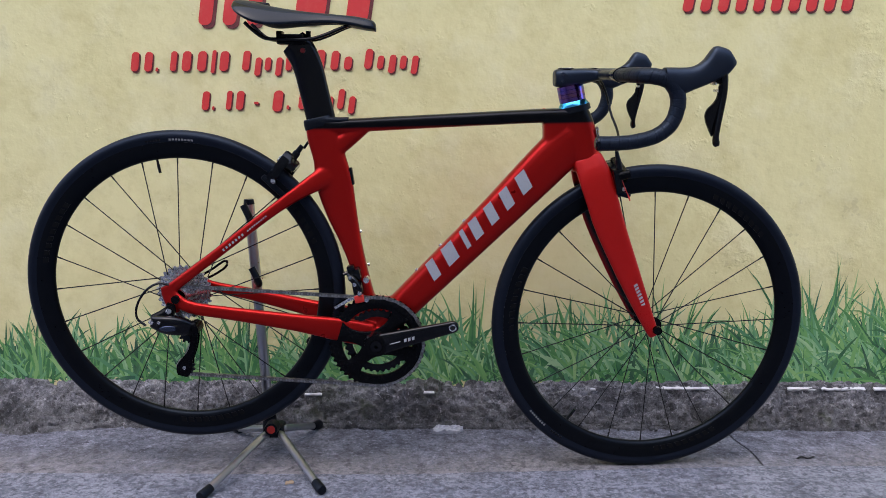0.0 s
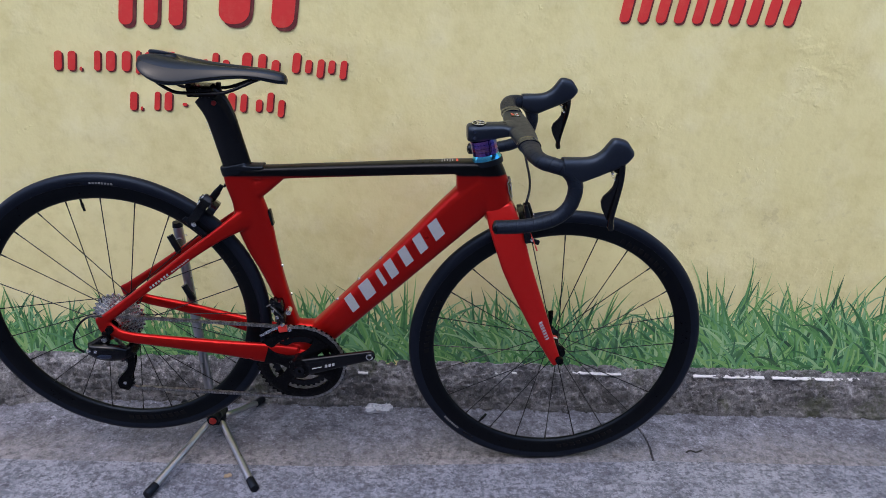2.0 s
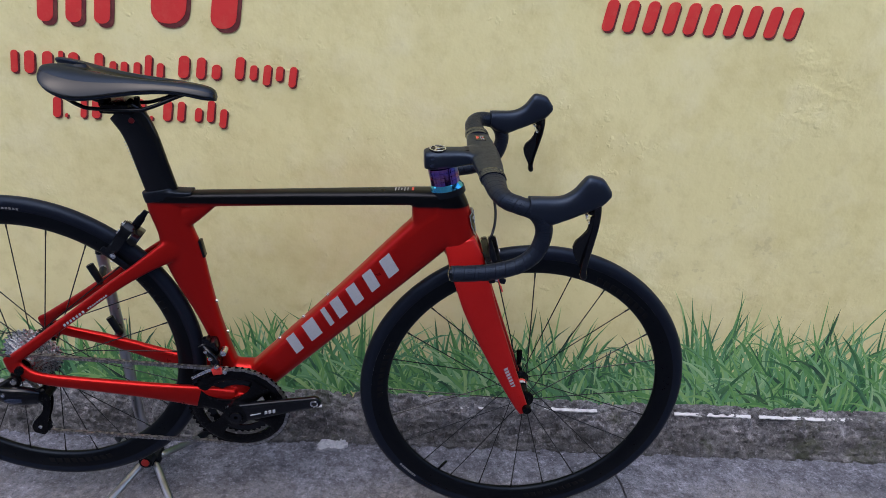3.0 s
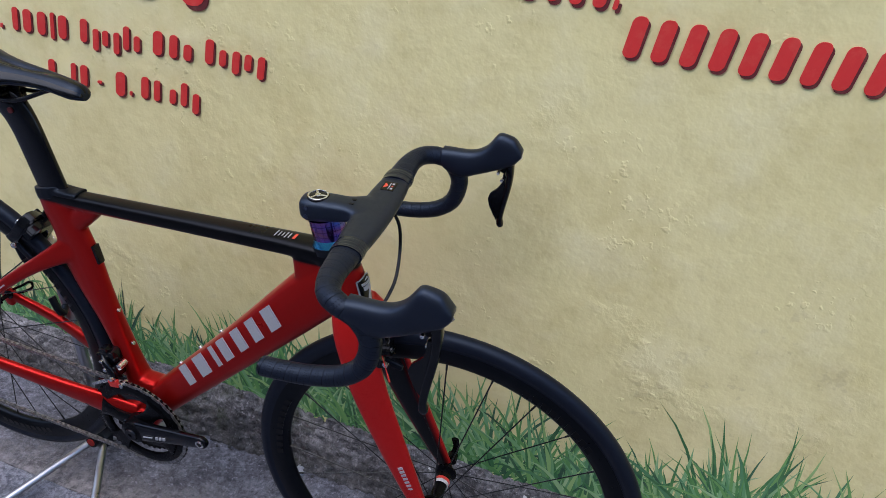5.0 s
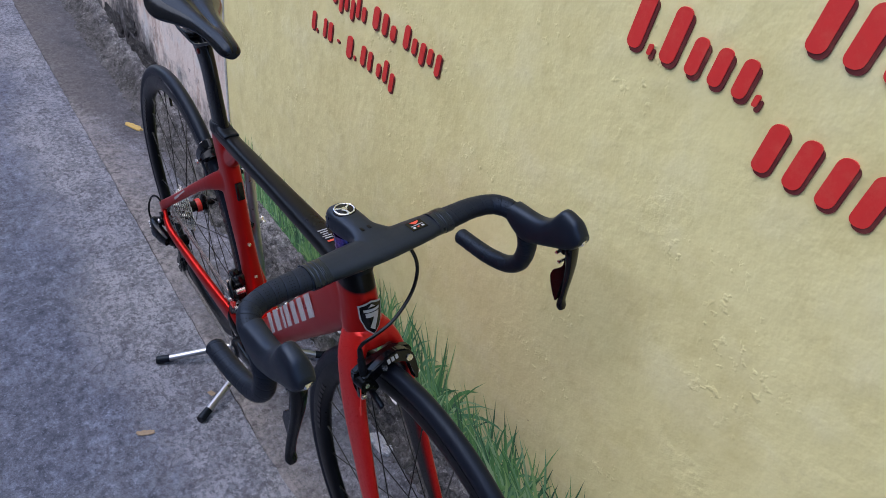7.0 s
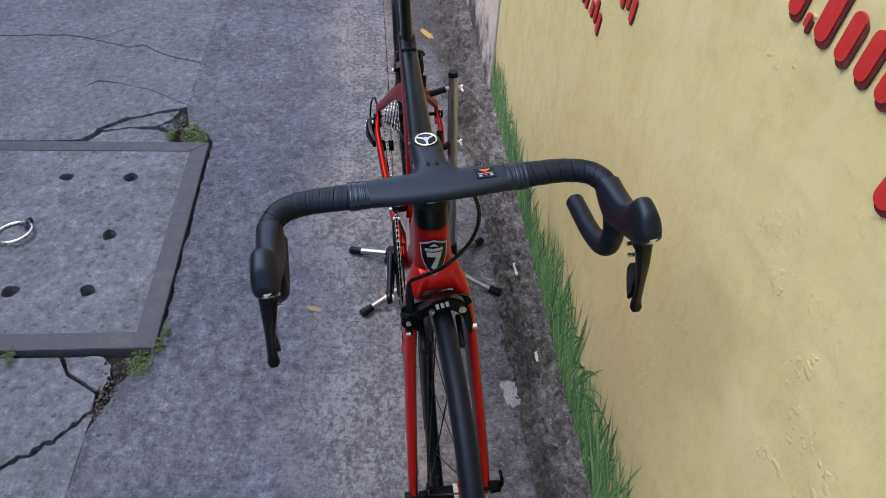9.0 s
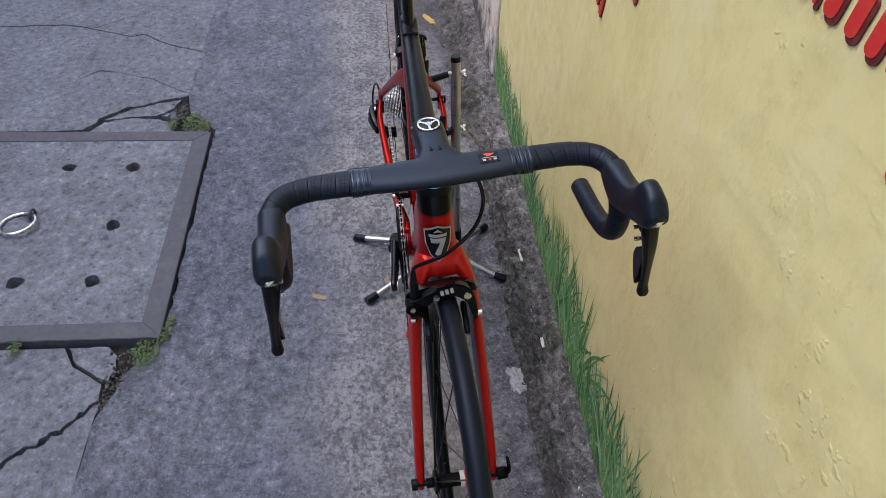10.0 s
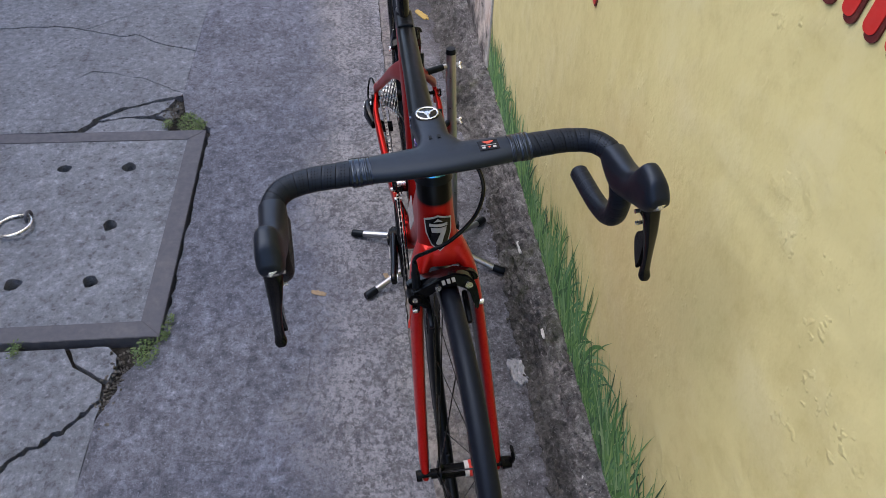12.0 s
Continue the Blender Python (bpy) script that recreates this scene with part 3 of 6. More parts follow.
# the mural's tufts: place along the wall, height of the longest leaves
TUFTS = [(-1.11, 0.19), (-0.95, 0.18), (-0.78, 0.16), (-0.64, 0.21), (-0.54, 0.18), (-0.36, 0.15), (-0.15, 0.26), (-0.05, 0.19), (0.08, 0.24), (0.20, 0.17), (0.32, 0.22), (0.44, 0.26), (0.53, 0.25), (0.62, 0.22), (0.75, 0.16), (0.88, 0.22), (0.97, 0.29), (1.04, 0.27), (1.11, 0.27), (1.18, 0.22), (1.26, 0.29), (1.35, 0.25), (1.45, 0.25), (1.60, 0.26), (1.85, 0.20), (2.1, 0.26), (2.5, 0.22), (2.9, 0.26)]


def painted_grass():
    """Tufts of the mural: broad leaves fanned out from a root, thin coats of paint laid one over another."""
    bm = bmesh.new()
    r = random.Random(3)
    leaves = []
    x = -1.24
    while x < 3.2:
        low = 0.115 + 0.035 * min(1, max(0, (x + 0.6) / 0.4))
        tall = low + max([0.0] + [(h * 1.12 - low) * math.exp(-((x - c) / 0.066) ** 2) for c, h in TUFTS]) + 0.035 * noise.noise((x * 9, 1.1, 0))
        # undergrowth, a fan of arching leaves, a few long ones over it, short bright ones in front
        thick = 1.0 + 0.6 * min(1, max(0, (x - 0.8) / 0.15))
        for _ in range(int(26 * thick)):
            leaves.append((0, x + r.gauss(0, 0.040), r.uniform(0.035, 0.09), r.gauss(0, 0.75), r.gauss(0, 0.9), r.uniform(0.0040, 0.0075)))
        for _ in range(int(22 * thick)):
            off = r.gauss(0, 1)
            leaves.append((1, x + 0.024 * off, tall * r.uniform(0.50, 1.0), 0.42 * off + r.gauss(0, 0.16), 0.75 * off + r.gauss(0, 0.45), r.uniform(0.0042, 0.0088)))
        for _ in range(int(r.uniform(2, 6))):
            off = r.gauss(0, 1)
            leaves.append((2, x + 0.016 * off, tall * r.uniform(0.85, 1.15), 0.22 * off + r.gauss(0, 0.10), 0.45 * off + r.gauss(0, 0.25), r.uniform(0.0034, 0.0066)))
        for _ in range(12):
            off = r.gauss(0, 1)
            leaves.append((3, x + 0.040 * off, r.uniform(0.05, 0.125), 0.60 * off + r.gauss(0, 0.35), 1.0 * off + r.gauss(0, 0.4), r.uniform(0.0040, 0.0080)))
        x += r.uniform(0.045, 0.085)
    leaves.sort(key=lambda k: (k[0] if k[0] != 2 else 0.5))
    for n, (layer, bx, long, lean, curl, w) in enumerate(leaves):
        bz = CURB_TOP - 0.012 + abs(r.gauss(0, 0.020)) + (0.02 * r.random() if layer == 0 else 0)
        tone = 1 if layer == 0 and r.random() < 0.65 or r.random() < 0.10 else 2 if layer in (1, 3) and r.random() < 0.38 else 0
        y = WALL_Y - 0.0004 - 0.00000025 * n
        cx, cz, line = bx, bz, []
        for i in range(7):
            t = i / 6
            a = lean + curl * t * t
            line.append((cx, cz, w * (min(1, 0.45 + 1.9 * t) * (1 - t) ** 0.62 if t < 1 else 0), a))
            cx, cz = cx + long / 6 * math.sin(a), cz + long / 6 * math.cos(a)
        # two halves of a leaf, each of its own shade, on about a third of them
        sides = ((-1, 0), (0, 1)) if layer and r.random() < 0.35 else ((-1, 1),)
        for u, v in sides:
            rows = [[bm.verts.new((max(px + k * ww * math.cos(a), -1.222), y, pz - k * ww * math.sin(a))) for k in (u, v)] for px, pz, ww, a in line[:-1]]
            rows.append([bm.verts.new((max(line[-1][0], -1.222), y, line[-1][1]))])
            for a, b in zip(rows, rows[1:]):
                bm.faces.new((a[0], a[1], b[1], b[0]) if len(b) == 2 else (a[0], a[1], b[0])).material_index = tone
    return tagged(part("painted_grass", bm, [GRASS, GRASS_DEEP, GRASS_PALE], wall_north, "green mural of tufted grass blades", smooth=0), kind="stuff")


painted_grass()


def word(chars, x0, x1, z0, h, slope=0.0, shear=0.16):
    """Lettering as plain bars, one for each sign; (width share, low, high) each."""
    r = random.Random(int((x0 + 3) * 1000))
    total = sum(c[0] for c in chars)
    for name, material, dx, dz, y in (("lettering_edge", LETTER_SHADE, 0.05, -0.06, -0.0026), ("lettering", RED_LETTER, 0, 0, -0.0036)):
        bm = bmesh.new()
        x = x0
        for share, lo, hi in chars:
            w = (x1 - x0) * share / total
            if hi > lo:
                a, b, c, d = x + 0.20 * w, x + 0.76 * w, lo * h, hi * h
                k = min(b - a, d - c) * 0.42
                out = []
                for qx, qz, a0 in ((b - k, c + k, -90), (b - k, d - k, 0), (a + k, d - k, 90), (a + k, c + k, 180)):
                    out += [(qx + k * math.cos(radians(a0 + i * 22.5)), qz + k * math.sin(radians(a0 + i * 22.5))) for i in range(5)]
                zs = z0 + slope * (x - x0)
                plate(bm, [(px + shear * (pz - c) + dx * h * 1.2, zs + pz + dz * h * 1.2) for px, pz in out], WALL_Y + y, WALL_Y + y + 0.0022)
            x += w
        part(name, bm, material, wall_north, smooth=0)


CAP, LOW, DOT, DIG, DESC, DASH = (1.15, 0, 1.0), (0.95, 0, 0.66), (0.36, 0, 0.2), (1.0, 0, 1.0), (0.95, -0.26, 0.66), (0.6, 0.28, 0.42)
word([CAP, CAP, DOT], -0.790, -0.712, 0.892, 0.047)
word([(0.7, 0, 1), DIG, DIG, (0.45, -0.1, 1.05), DIG], -0.690, -0.530, 0.893, 0.048)
word([CAP, DESC, LOW, DESC, (0.95, 0, 1.0), LOW], -0.510, -0.348, 0.894, 0.048)
word([CAP, (0.95, 0, 0.95), LOW], -0.330, -0.222, 0.896, 0.048)
word([CAP, LOW, (1.0, -0.22, 0.70), LOW, DESC], -0.205, -0.060, 0.898, 0.048)
word([CAP, DOT], -0.616, -0.575, 0.797, 0.046)
word([(0.7, 0, 1), DIG], -0.553, -0.497, 0.798, 0.046)
word([DASH], -0.480, -0.460, 0.798, 0.046)
word([(1.25, -0.12, 1), DOT], -0.440, -0.385, 0.799, 0.046)
word([CAP, (0.95, 0, 0.95)], -0.372, -0.312, 0.799, 0.046)
word([LOW, (0.95, 0, 1.05), DESC], -0.300, -0.219, 0.800, 0.046)
word([CAP, CAP, CAP], -0.620, -0.440, 1.004, 0.12)
word([(1.5, 0, 1), (1.1, -0.05, 0.95)], -0.395, -0.165, 1.010, 0.12)
word([CAP, DOT, CAP, LOW, LOW, LOW, DOT], 0.345, 0.572, 1.102, 0.075)
word([DIG] * 10, 0.578, 1.008, 1.034, 0.064)
word([DIG] * 10, 0.585, 1.035, 1.182, 0.07)


# curb and ledge at the foot of the walls
def ledge(name, x0, x1, step, foot, lump, label, tall=1.0, crumble=1.0):
    bm = bmesh.new()
    rings = []
    prof = [(1.935, -0.05), (1.935, 0.0), (1.932, 0.088), (1.918, 0.089), (1.904, 0.088), (1.892, 0.084), (1.884, 0.074), (1.879, 0.060), (1.873, 0.045), (1.866, 0.030), (1.858, 0.015), (1.848, 0.004), (1.838, -0.006), (1.838, -0.05)]
    prof = [(y, z * tall) for y, z in prof[:3]] + [((1 - t) * a[0] + t * b[0], ((1 - t) * a[1] + t * b[1]) * tall) for a, b in zip(prof[3:12], prof[4:13]) for t in (0.0, 0.33, 0.67)] + prof[12:]
    x = x0
    while x <= x1 + 1e-6:
        ring = []
        for i, (y, z) in enumerate(prof):
            spread = foot(x) * max(0, (1 - z / 0.088)) ** 1.2
            sag = 0.018 * min(1, max(0, (0.5 - x) / 0.8)) * min(1, max(0, (1.915 - y) / 0.03)) if x > -1.3 else 0
            p = Vector((x, y - spread, z - sag * max(0, z / 0.088)))
            if 2 < i < len(prof) - 1:
                n1 = noise.noise(p * 12)
                n2 = noise.noise(p * 38 + Vector((7, 3, 1)))
                n3 = noise.noise(p * 95)
                k = lump * (n1 * 0.9 + crumble * (n2 * 0.7 + n3 * 0.5 + 0.35 * noise.noise(p * 190)))
                p += Vector((0, -0.7 * k, 0.8 * k if i < len(prof) - 4 else 0.15 * k))
            ring.append(bm.verts.new(p))
        rings.append(ring)
        x += step
    ring_faces(bm, rings)
    return tagged(part(name, bm, STONE, smooth=60), label, "curb", kind="structure")


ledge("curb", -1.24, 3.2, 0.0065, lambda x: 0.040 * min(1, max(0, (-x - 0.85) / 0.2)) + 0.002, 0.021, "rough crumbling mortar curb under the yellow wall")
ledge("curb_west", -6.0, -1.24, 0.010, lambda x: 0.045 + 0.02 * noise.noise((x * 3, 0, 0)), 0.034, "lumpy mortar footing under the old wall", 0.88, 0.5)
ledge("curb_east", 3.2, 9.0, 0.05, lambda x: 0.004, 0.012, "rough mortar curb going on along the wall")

# worn white dashes along the curb's edge
for i, (xa, xb) in enumerate([(-0.360, -0.315), (-0.050, -0.022), (0.322, 0.358), (0.385, 0.397), (0.556, 0.692), (0.895, 1.095), (1.118, 1.365), (1.43, 1.64)]):
    bm = bmesh.new()
    deep = 0.0085 if xb - xa > 0.1 else 0.0055
    out = jag([(xa, 0), (xb, 0), (xb, deep), (xa, deep)], 0.0015, 0.007, rng, True)
    slab(bm, out, -0.003, 0.0016)
    o = part("painted_dash", bm, WHITE_PAINT, None, smooth=0, m=pose(0, 1.884 - 0.008 * min(1, max(0, (0.5 - xa) / 0.8)), 0.0815 - 0.016 * min(1, max(0, (0.5 - xa) / 0.8)), 24, 0, 0))
    tagged(o, "worn white paint dash on the curb edge", "paint mark", "curb dashes", "structure")

# concrete of the alley: each cast piece with its broken edge
pavement = tagged(new("pavement"), "cracked grey concrete alley paving in cast strips", "pavement", kind="structure")


def cast(outline, material, top=0.0, amount=0.003, step=0.03, label=""):
    bm = bmesh.new()
    slab(bm, jag(outline, amount, step, rng, True) if amount else outline, -0.05, top)
    return part("slab", bm, material, pavement, label, smooth=0)


def offset(line, dx, dy):
    return [(x + dx, y + dy) for x, y in line]


def widen(line, gap):
    """One lip of a crack, set off by a gap that follows the way along it."""
    return [(x + gap(y), y) for x, y in line]


def chipped(line, amount):
    """One lip of a crack with small bites out of its edge."""
    out = line[:1]
    for (x0, y0), (x1, y1) in zip(line, line[1:-1]):
        out.append(((x0 + x1) / 2 + rng.uniform(-amount, amount), (y0 + y1) / 2 + rng.uniform(-amount, amount)))
        out.append((x1 + rng.uniform(-amount, amount) / 2, y1 + rng.uniform(-amount, amount) / 2))
    return out + line[-1:]


crack_far = jag([(-1.80, -1.5), (-1.737, 0.114), (-1.754, 0.322), (-1.719, 0.439), (-1.662, 0.592), (-1.682, 0.636), (-1.603, 0.742), (-1.548, 0.8725)], 0.005, 0.03, rng)
branch = jag([(-1.730, 0.442), (-1.775, 0.50), (-1.821, 0.547), (-1.868, 0.632), (-1.90, 0.8725)], 0.004, 0.025, rng)
crack_mid = [(-1.024, -1.5), (-1.022, 0.45)] + jag([(-1.027, 0.580), (-1.094, 0.612), (-1.156, 0.684), (-1.202, 0.790), (-1.232, 0.8725)], 0.005, 0.018, rng)
crack_fine = jag([(-1.33, -1.5), (-1.30, 0.30), (-1.302, 0.445), (-1.403, 0.536), (-1.385, 0.63), (-1.336, 0.749), (-1.25, 0.8725)], 0.006, 0.02, rng)
crack_near = jag([(0.95, -1.5), (0.60, 0.18), (0.40, 0.46), (0.30, 0.59), (0.175, 0.730), (0.112, 0.803), (0.060, 0.859), (0.030, 0.882)], 0.007, 0.016, rng)
EDGE = 0.882
fork_at = min(range(len(crack_far)), key=lambda i: abs(crack_far[i][1] - 0.439))
cast(offset(crack_far[:fork_at + 1], -0.003, 0) + widen(branch, lambda y: -0.0030 if y < 0.625 else 0.0) + [(-8.0, 0.8725), (-8.0, -1.5)], SLAB, 0.001, 0)
cast(offset(crack_far[fork_at:], -0.0015, 0) + widen(branch, lambda y: 0.0010 if y < 0.625 else 0.0)[1:][::-1], SLAB, 0.001, 0)
cast(offset(crack_far, 0.0032, 0) + widen(crack_fine, lambda y: 0.0 if y < 0.45 else -0.0060 if 0.50 < y < 0.60 else -0.0008 if y < 0.67 else -0.0028)[::-1], SLAB, 0.0, 0)
cast(widen(crack_fine, lambda y: 0.0 if y < 0.45 else 0.0014) + chipped(offset(crack_mid, -0.003, -0.004), 0.004)[::-1], SLAB, 0.0, 0)
cast([(-1.128, 0.800), (-1.160, 0.842), (-1.190, 0.862), (-1.120, 0.872), (-1.096, 0.862)], SLAB, -0.010, 0.004, 0.014, "sunken broken piece of concrete")
cast([(-1.016, 0.590), (-1.084, 0.627), (-1.106, 0.712), (-1.098, 0.80), (-1.07, 0.85), (-1.016, 0.86)], SLAB, -0.005, 0.004, 0.014, "sunken broken piece of concrete")
cast([(-1.093, 0.624), (-1.152, 0.691), (-1.198, 0.791), (-1.218, 0.850), (-1.155, 0.832), (-1.120, 0.785), (-1.112, 0.71)], SLAB, -0.004, 0.004, 0.014, "sunken broken piece of concrete")
cast([(-1.012, -1.5), (-0.132, -1.5), (-0.132, 0.094), (-1.012, 0.094)], SLAB, 0.0, 0)
cast([(-0.128, -1.5), (-0.128, 0.765), (-0.072, 0.797), (-0.045, 0.838), (-0.018, 0.874)] + chipped(offset(crack_near, -0.006, -0.004), 0.0045)[::-1], SLAB, -0.004, 0)
cast([(-0.128, 0.775), (-0.077, 0.805), (-0.051, 0.846), (-0.026, 0.886), (-0.06, 0.896), (-0.10, 0.890), (-0.126, 0.866)], SLAB, -0.003, 0.003, 0.014, "loose broken corner of concrete")
cast(chipped(offset(crack_near, 0.006, 0.004), 0.0045) + [(0.07, EDGE), (8.0, EDGE), (8.0, -1.5)], SLAB, 0.0, 0)
road_edge = jag([(-8.0, EDGE - 0.0085), (-1.235, EDGE - 0.009)], 0.002, 0.06, rng) + jag([(-1.15, 0.878), (-1.10, 0.925), (-1.03, 0.990), (-0.14, 0.987), (-0.09, 0.955), (-0.04, 0.918), (0.04, 0.898), (0.075, EDGE + 0.003)], 0.005, 0.018, rng)[1:] + jag([(0.10, EDGE + 0.0008), (8.0, EDGE + 0.0008)], 0.002, 0.06, rng)
joint = jag([(8.0, 1.632), (0.75, 1.630), (0.30, 1.600), (-0.10, 1.574), (-0.9, 1.572), (-8.0, 1.56)], 0.0022, 0.03, rng)
road = cast(road_edge + offset(joint, 0, -0.0003), ROAD, 0.0, 0, label="strip of rough grey concrete with exposed aggregate")
# a slight fall from the middle of the alley to the wall
road.matrix_basis = Matrix.Translation((0, EDGE, 0)) @ Matrix.Rotation(radians(-0.72), 4, "X") @ Matrix.Translation((0, -EDGE, 0))
split = jag([(0.735, 1.632), (0.737, 1.70), (0.727, 1.76), (0.718, 1.90)], 0.003, 0.015, rng)
left = [(x, y + 0.0019 * min(1, max(0.1, (0.25 - x) / 0.6)) + 0.0022 * min(1, max(0.15, (0.25 - x) / 0.6)) * noise.noise((x * 6, 0.3, 0)) + 0.0012 * noise.noise((x * 31, 0.7, 0))) for x, y in joint if x < 0.725]
right = [p for p in joint if p[0] > 0.745]
cast(offset(split, -0.0046, 0.001)[::-1] + offset(left, 0, 0.0003) + [(-8.0, 1.94), (0.71, 1.94)], APRON, -0.0102, 0, label="smoother trowelled concrete strip beside the curb")
cast([(x, y + 0.0004 + 0.0008 * noise.noise((x * 6, 0.3, 0)) + 0.0008 * noise.noise((x * 31, 0.7, 0))) for x, y in right] + offset(split, 0.0012, 0.001) + [(0.72, 1.94), (8.0, 1.94)], APRON, -0.0108, 0)


# ---- things on the ground ----
def manhole():
    ob = tagged(new("manhole_cover"), "square concrete drain cover in a steel frame with a lifting ring", "manhole cover")
    x0, x1, y0, y1, top = -1.006, -0.140, 0.10, 0.982, 0.010
    cx, cy = (x0 + x1) / 2, (y0 + y1) / 2
    f = 0.052
    # concrete fill with real holes: a grid of cells, the round openings cut from six of them
    holes = [(x, y) for x in (-0.820, -0.552, -0.336) for y in (0.300, 0.592, 0.780) if (x, y) != (-0.552, 0.592)]
    bm = bmesh.new()
    z = top - 0.001

    def closed(points, zz):
        vs = [bm.verts.new((px, py, zz)) for px, py in points]
        return vs, [bm.edges.new((a, b)) for a, b in zip(vs, vs[1:] + vs[:1])]

    edges = closed([(x0 + f, y0 + f), (x1 - f, y0 + f), (x1 - f, y1 - f), (x0 + f, y1 - f)], z)[1]
    rims = []
    for hx, hy in holes:
        pts = []
        for k in range(22):
            t = 2 * math.pi * k / 22
            rr = 0.0205 * (1 + 0.34 * noise.noise((hx * 9 + math.cos(t), hy * 9 + math.sin(t), 0.3)))
            pts.append((hx + rr * math.cos(t), hy + rr * math.sin(t)))
        vs, es = closed(pts, z)
        edges += es
        rims.append((vs, pts))
    bmesh.ops.triangle_fill(bm, use_beauty=True, edges=edges)
    for vs, pts in rims:
        low = [bm.verts.new((px, py, z - 0.05)) for px, py in pts]
        for k in range(22):
            bm.faces.new((vs[k], vs[(k + 1) % 22], low[(k + 1) % 22], low[k]))
        bm.faces.new(low)
    part("concrete_panel", bm, SLAB, ob, "grey concrete with round holes", smooth=0)
    for k, (p, q) in enumerate((((x0, y0), (x1, y0)), ((x1, y0), (x1, y1)), ((x1, y1), (x0, y1)), ((x0, y1), (x0, y0)))):
        bm = bmesh.new()
        c = (cx, cy)
        inn = lambda a: (a[0] + math.copysign(f, c[0] - a[0]), a[1] + math.copysign(f, c[1] - a[1]))
        out = [p, q, inn(q), inn(p)]
        slab(bm, out, -0.045, top + 0.001)
        bmesh.ops.bevel(bm, geom=bm.edges[:], offset=0.0015, segments=2, affect="EDGES")
        part("steel_edge", bm, IRON, ob, "dull grey steel edging")
    bm = bmesh.new()
    rx, ry = -0.553, 0.532
    tube(bm, [(rx + 0.046 * math.cos(t), ry + 0.046 * math.sin(t), top + 0.009 + 0.006 * math.cos(t - 1), 0.0048) for t in np.linspace(0, 2 * math.pi, 40)], seg=10)
    part("lifting_ring", bm, STEEL, ob, "bare steel ring")
    bm = bmesh.new()
    tube(bm, spline([(rx - 0.056, ry + 0.028, top - 0.004), (rx - 0.054, ry + 0.028, top + 0.014), (rx - 0.040, ry + 0.026, top + 0.020), (rx - 0.026, ry + 0.024, top + 0.012), (rx - 0.024, ry + 0.024, top - 0.004)]), 0.004, 8)
    part("staple", bm, IRON, ob)
    return ob


manhole()


def weed(cx, cy, spread, n, seed, tall=0.022):
    r = random.Random(seed)
    bm = bmesh.new()
    for _ in range(n):
        a, d = r.uniform(0, 6.28), spread * math.sqrt(r.random())
        x, y, z = cx + d * math.cos(a) * 1.3, cy + d * math.sin(a) * 0.75, r.uniform(0.0, tall) - 0.004
        u, tilt, s = r.uniform(0, 6.28), r.uniform(0.1, 0.9), r.uniform(0.005, 0.0125)
        f = Vector((math.cos(u) * math.cos(tilt), math.sin(u) * math.cos(tilt), math.sin(tilt)))
        w = Vector((-math.sin(u), math.cos(u), 0)) * s * 0.20
        p = Vector((x, y, z))
        v = [bm.verts.new(q) for q in (p, p + f * s * 0.5 + w, p + f * s + Vector((0, 0, -0.1 * s)), p + f * s * 0.5 - w)]
        bm.faces.new((v[0], v[1], v[2]))
        bm.faces.new((v[0], v[2], v[3]))
    return tagged(part("weed", bm, WEED, smooth=0), "small green weeds growing in a concrete gap", "weed", "weeds round the drain cover")


weed(-1.066, 0.915, 0.042, 420, 1, 0.008)
weed(-1.045, 0.955, 0.026, 260, 11, 0.010)
weed(-1.060, 0.850, 0.020, 120, 12, 0.008)
weed(-0.105, 0.955, 0.038, 330, 2, 0.010)
weed(-0.155, 0.990, 0.016, 110, 7, 0.014)
weed(-0.12, 0.66, 0.018, 90, 3)
weed(-0.20, 0.996, 0.012, 70, 5, 0.012)


def rubble(cx, cy, sx, sy, n, seed):
    r = random.Random(seed)
    bm = bmesh.new()
    for _ in range(n):
        x, y, s = cx + r.gauss(0, sx), cy + r.gauss(0, sy), r.uniform(0.0015, 0.0055)
        b2 = bmesh.new()
        bmesh.ops.create_icosphere(b2, subdivisions=1, radius=s)
        for v in b2.verts:
            v.co *= r.uniform(0.7, 1.2)
        bmesh.ops.transform(b2, matrix=pose(x, y, r.uniform(-0.012, 0.002), r.uniform(0, 90), 0, r.uniform(0, 360)) @ Matrix.Diagonal((1.3, 1, 0.6, 1)), verts=b2.verts[:])
        join(bm, b2)
    return tagged(part("gravel", bm, STONE, smooth=0), "loose concrete crumbs in the cracks", "gravel", kind="stuff")


rubble(-1.135, 0.862, 0.035, 0.018, 150, 4)
rubble(-0.05, 0.905, 0.035, 0.014, 90, 6)
rubble(0.03, 0.893, 0.03, 0.012, 70, 8)
rubble(-0.4, 1.84, 0.5, 0.012, 170, 9)
rubble(0.6, 1.85, 0.4, 0.01, 120, 10)


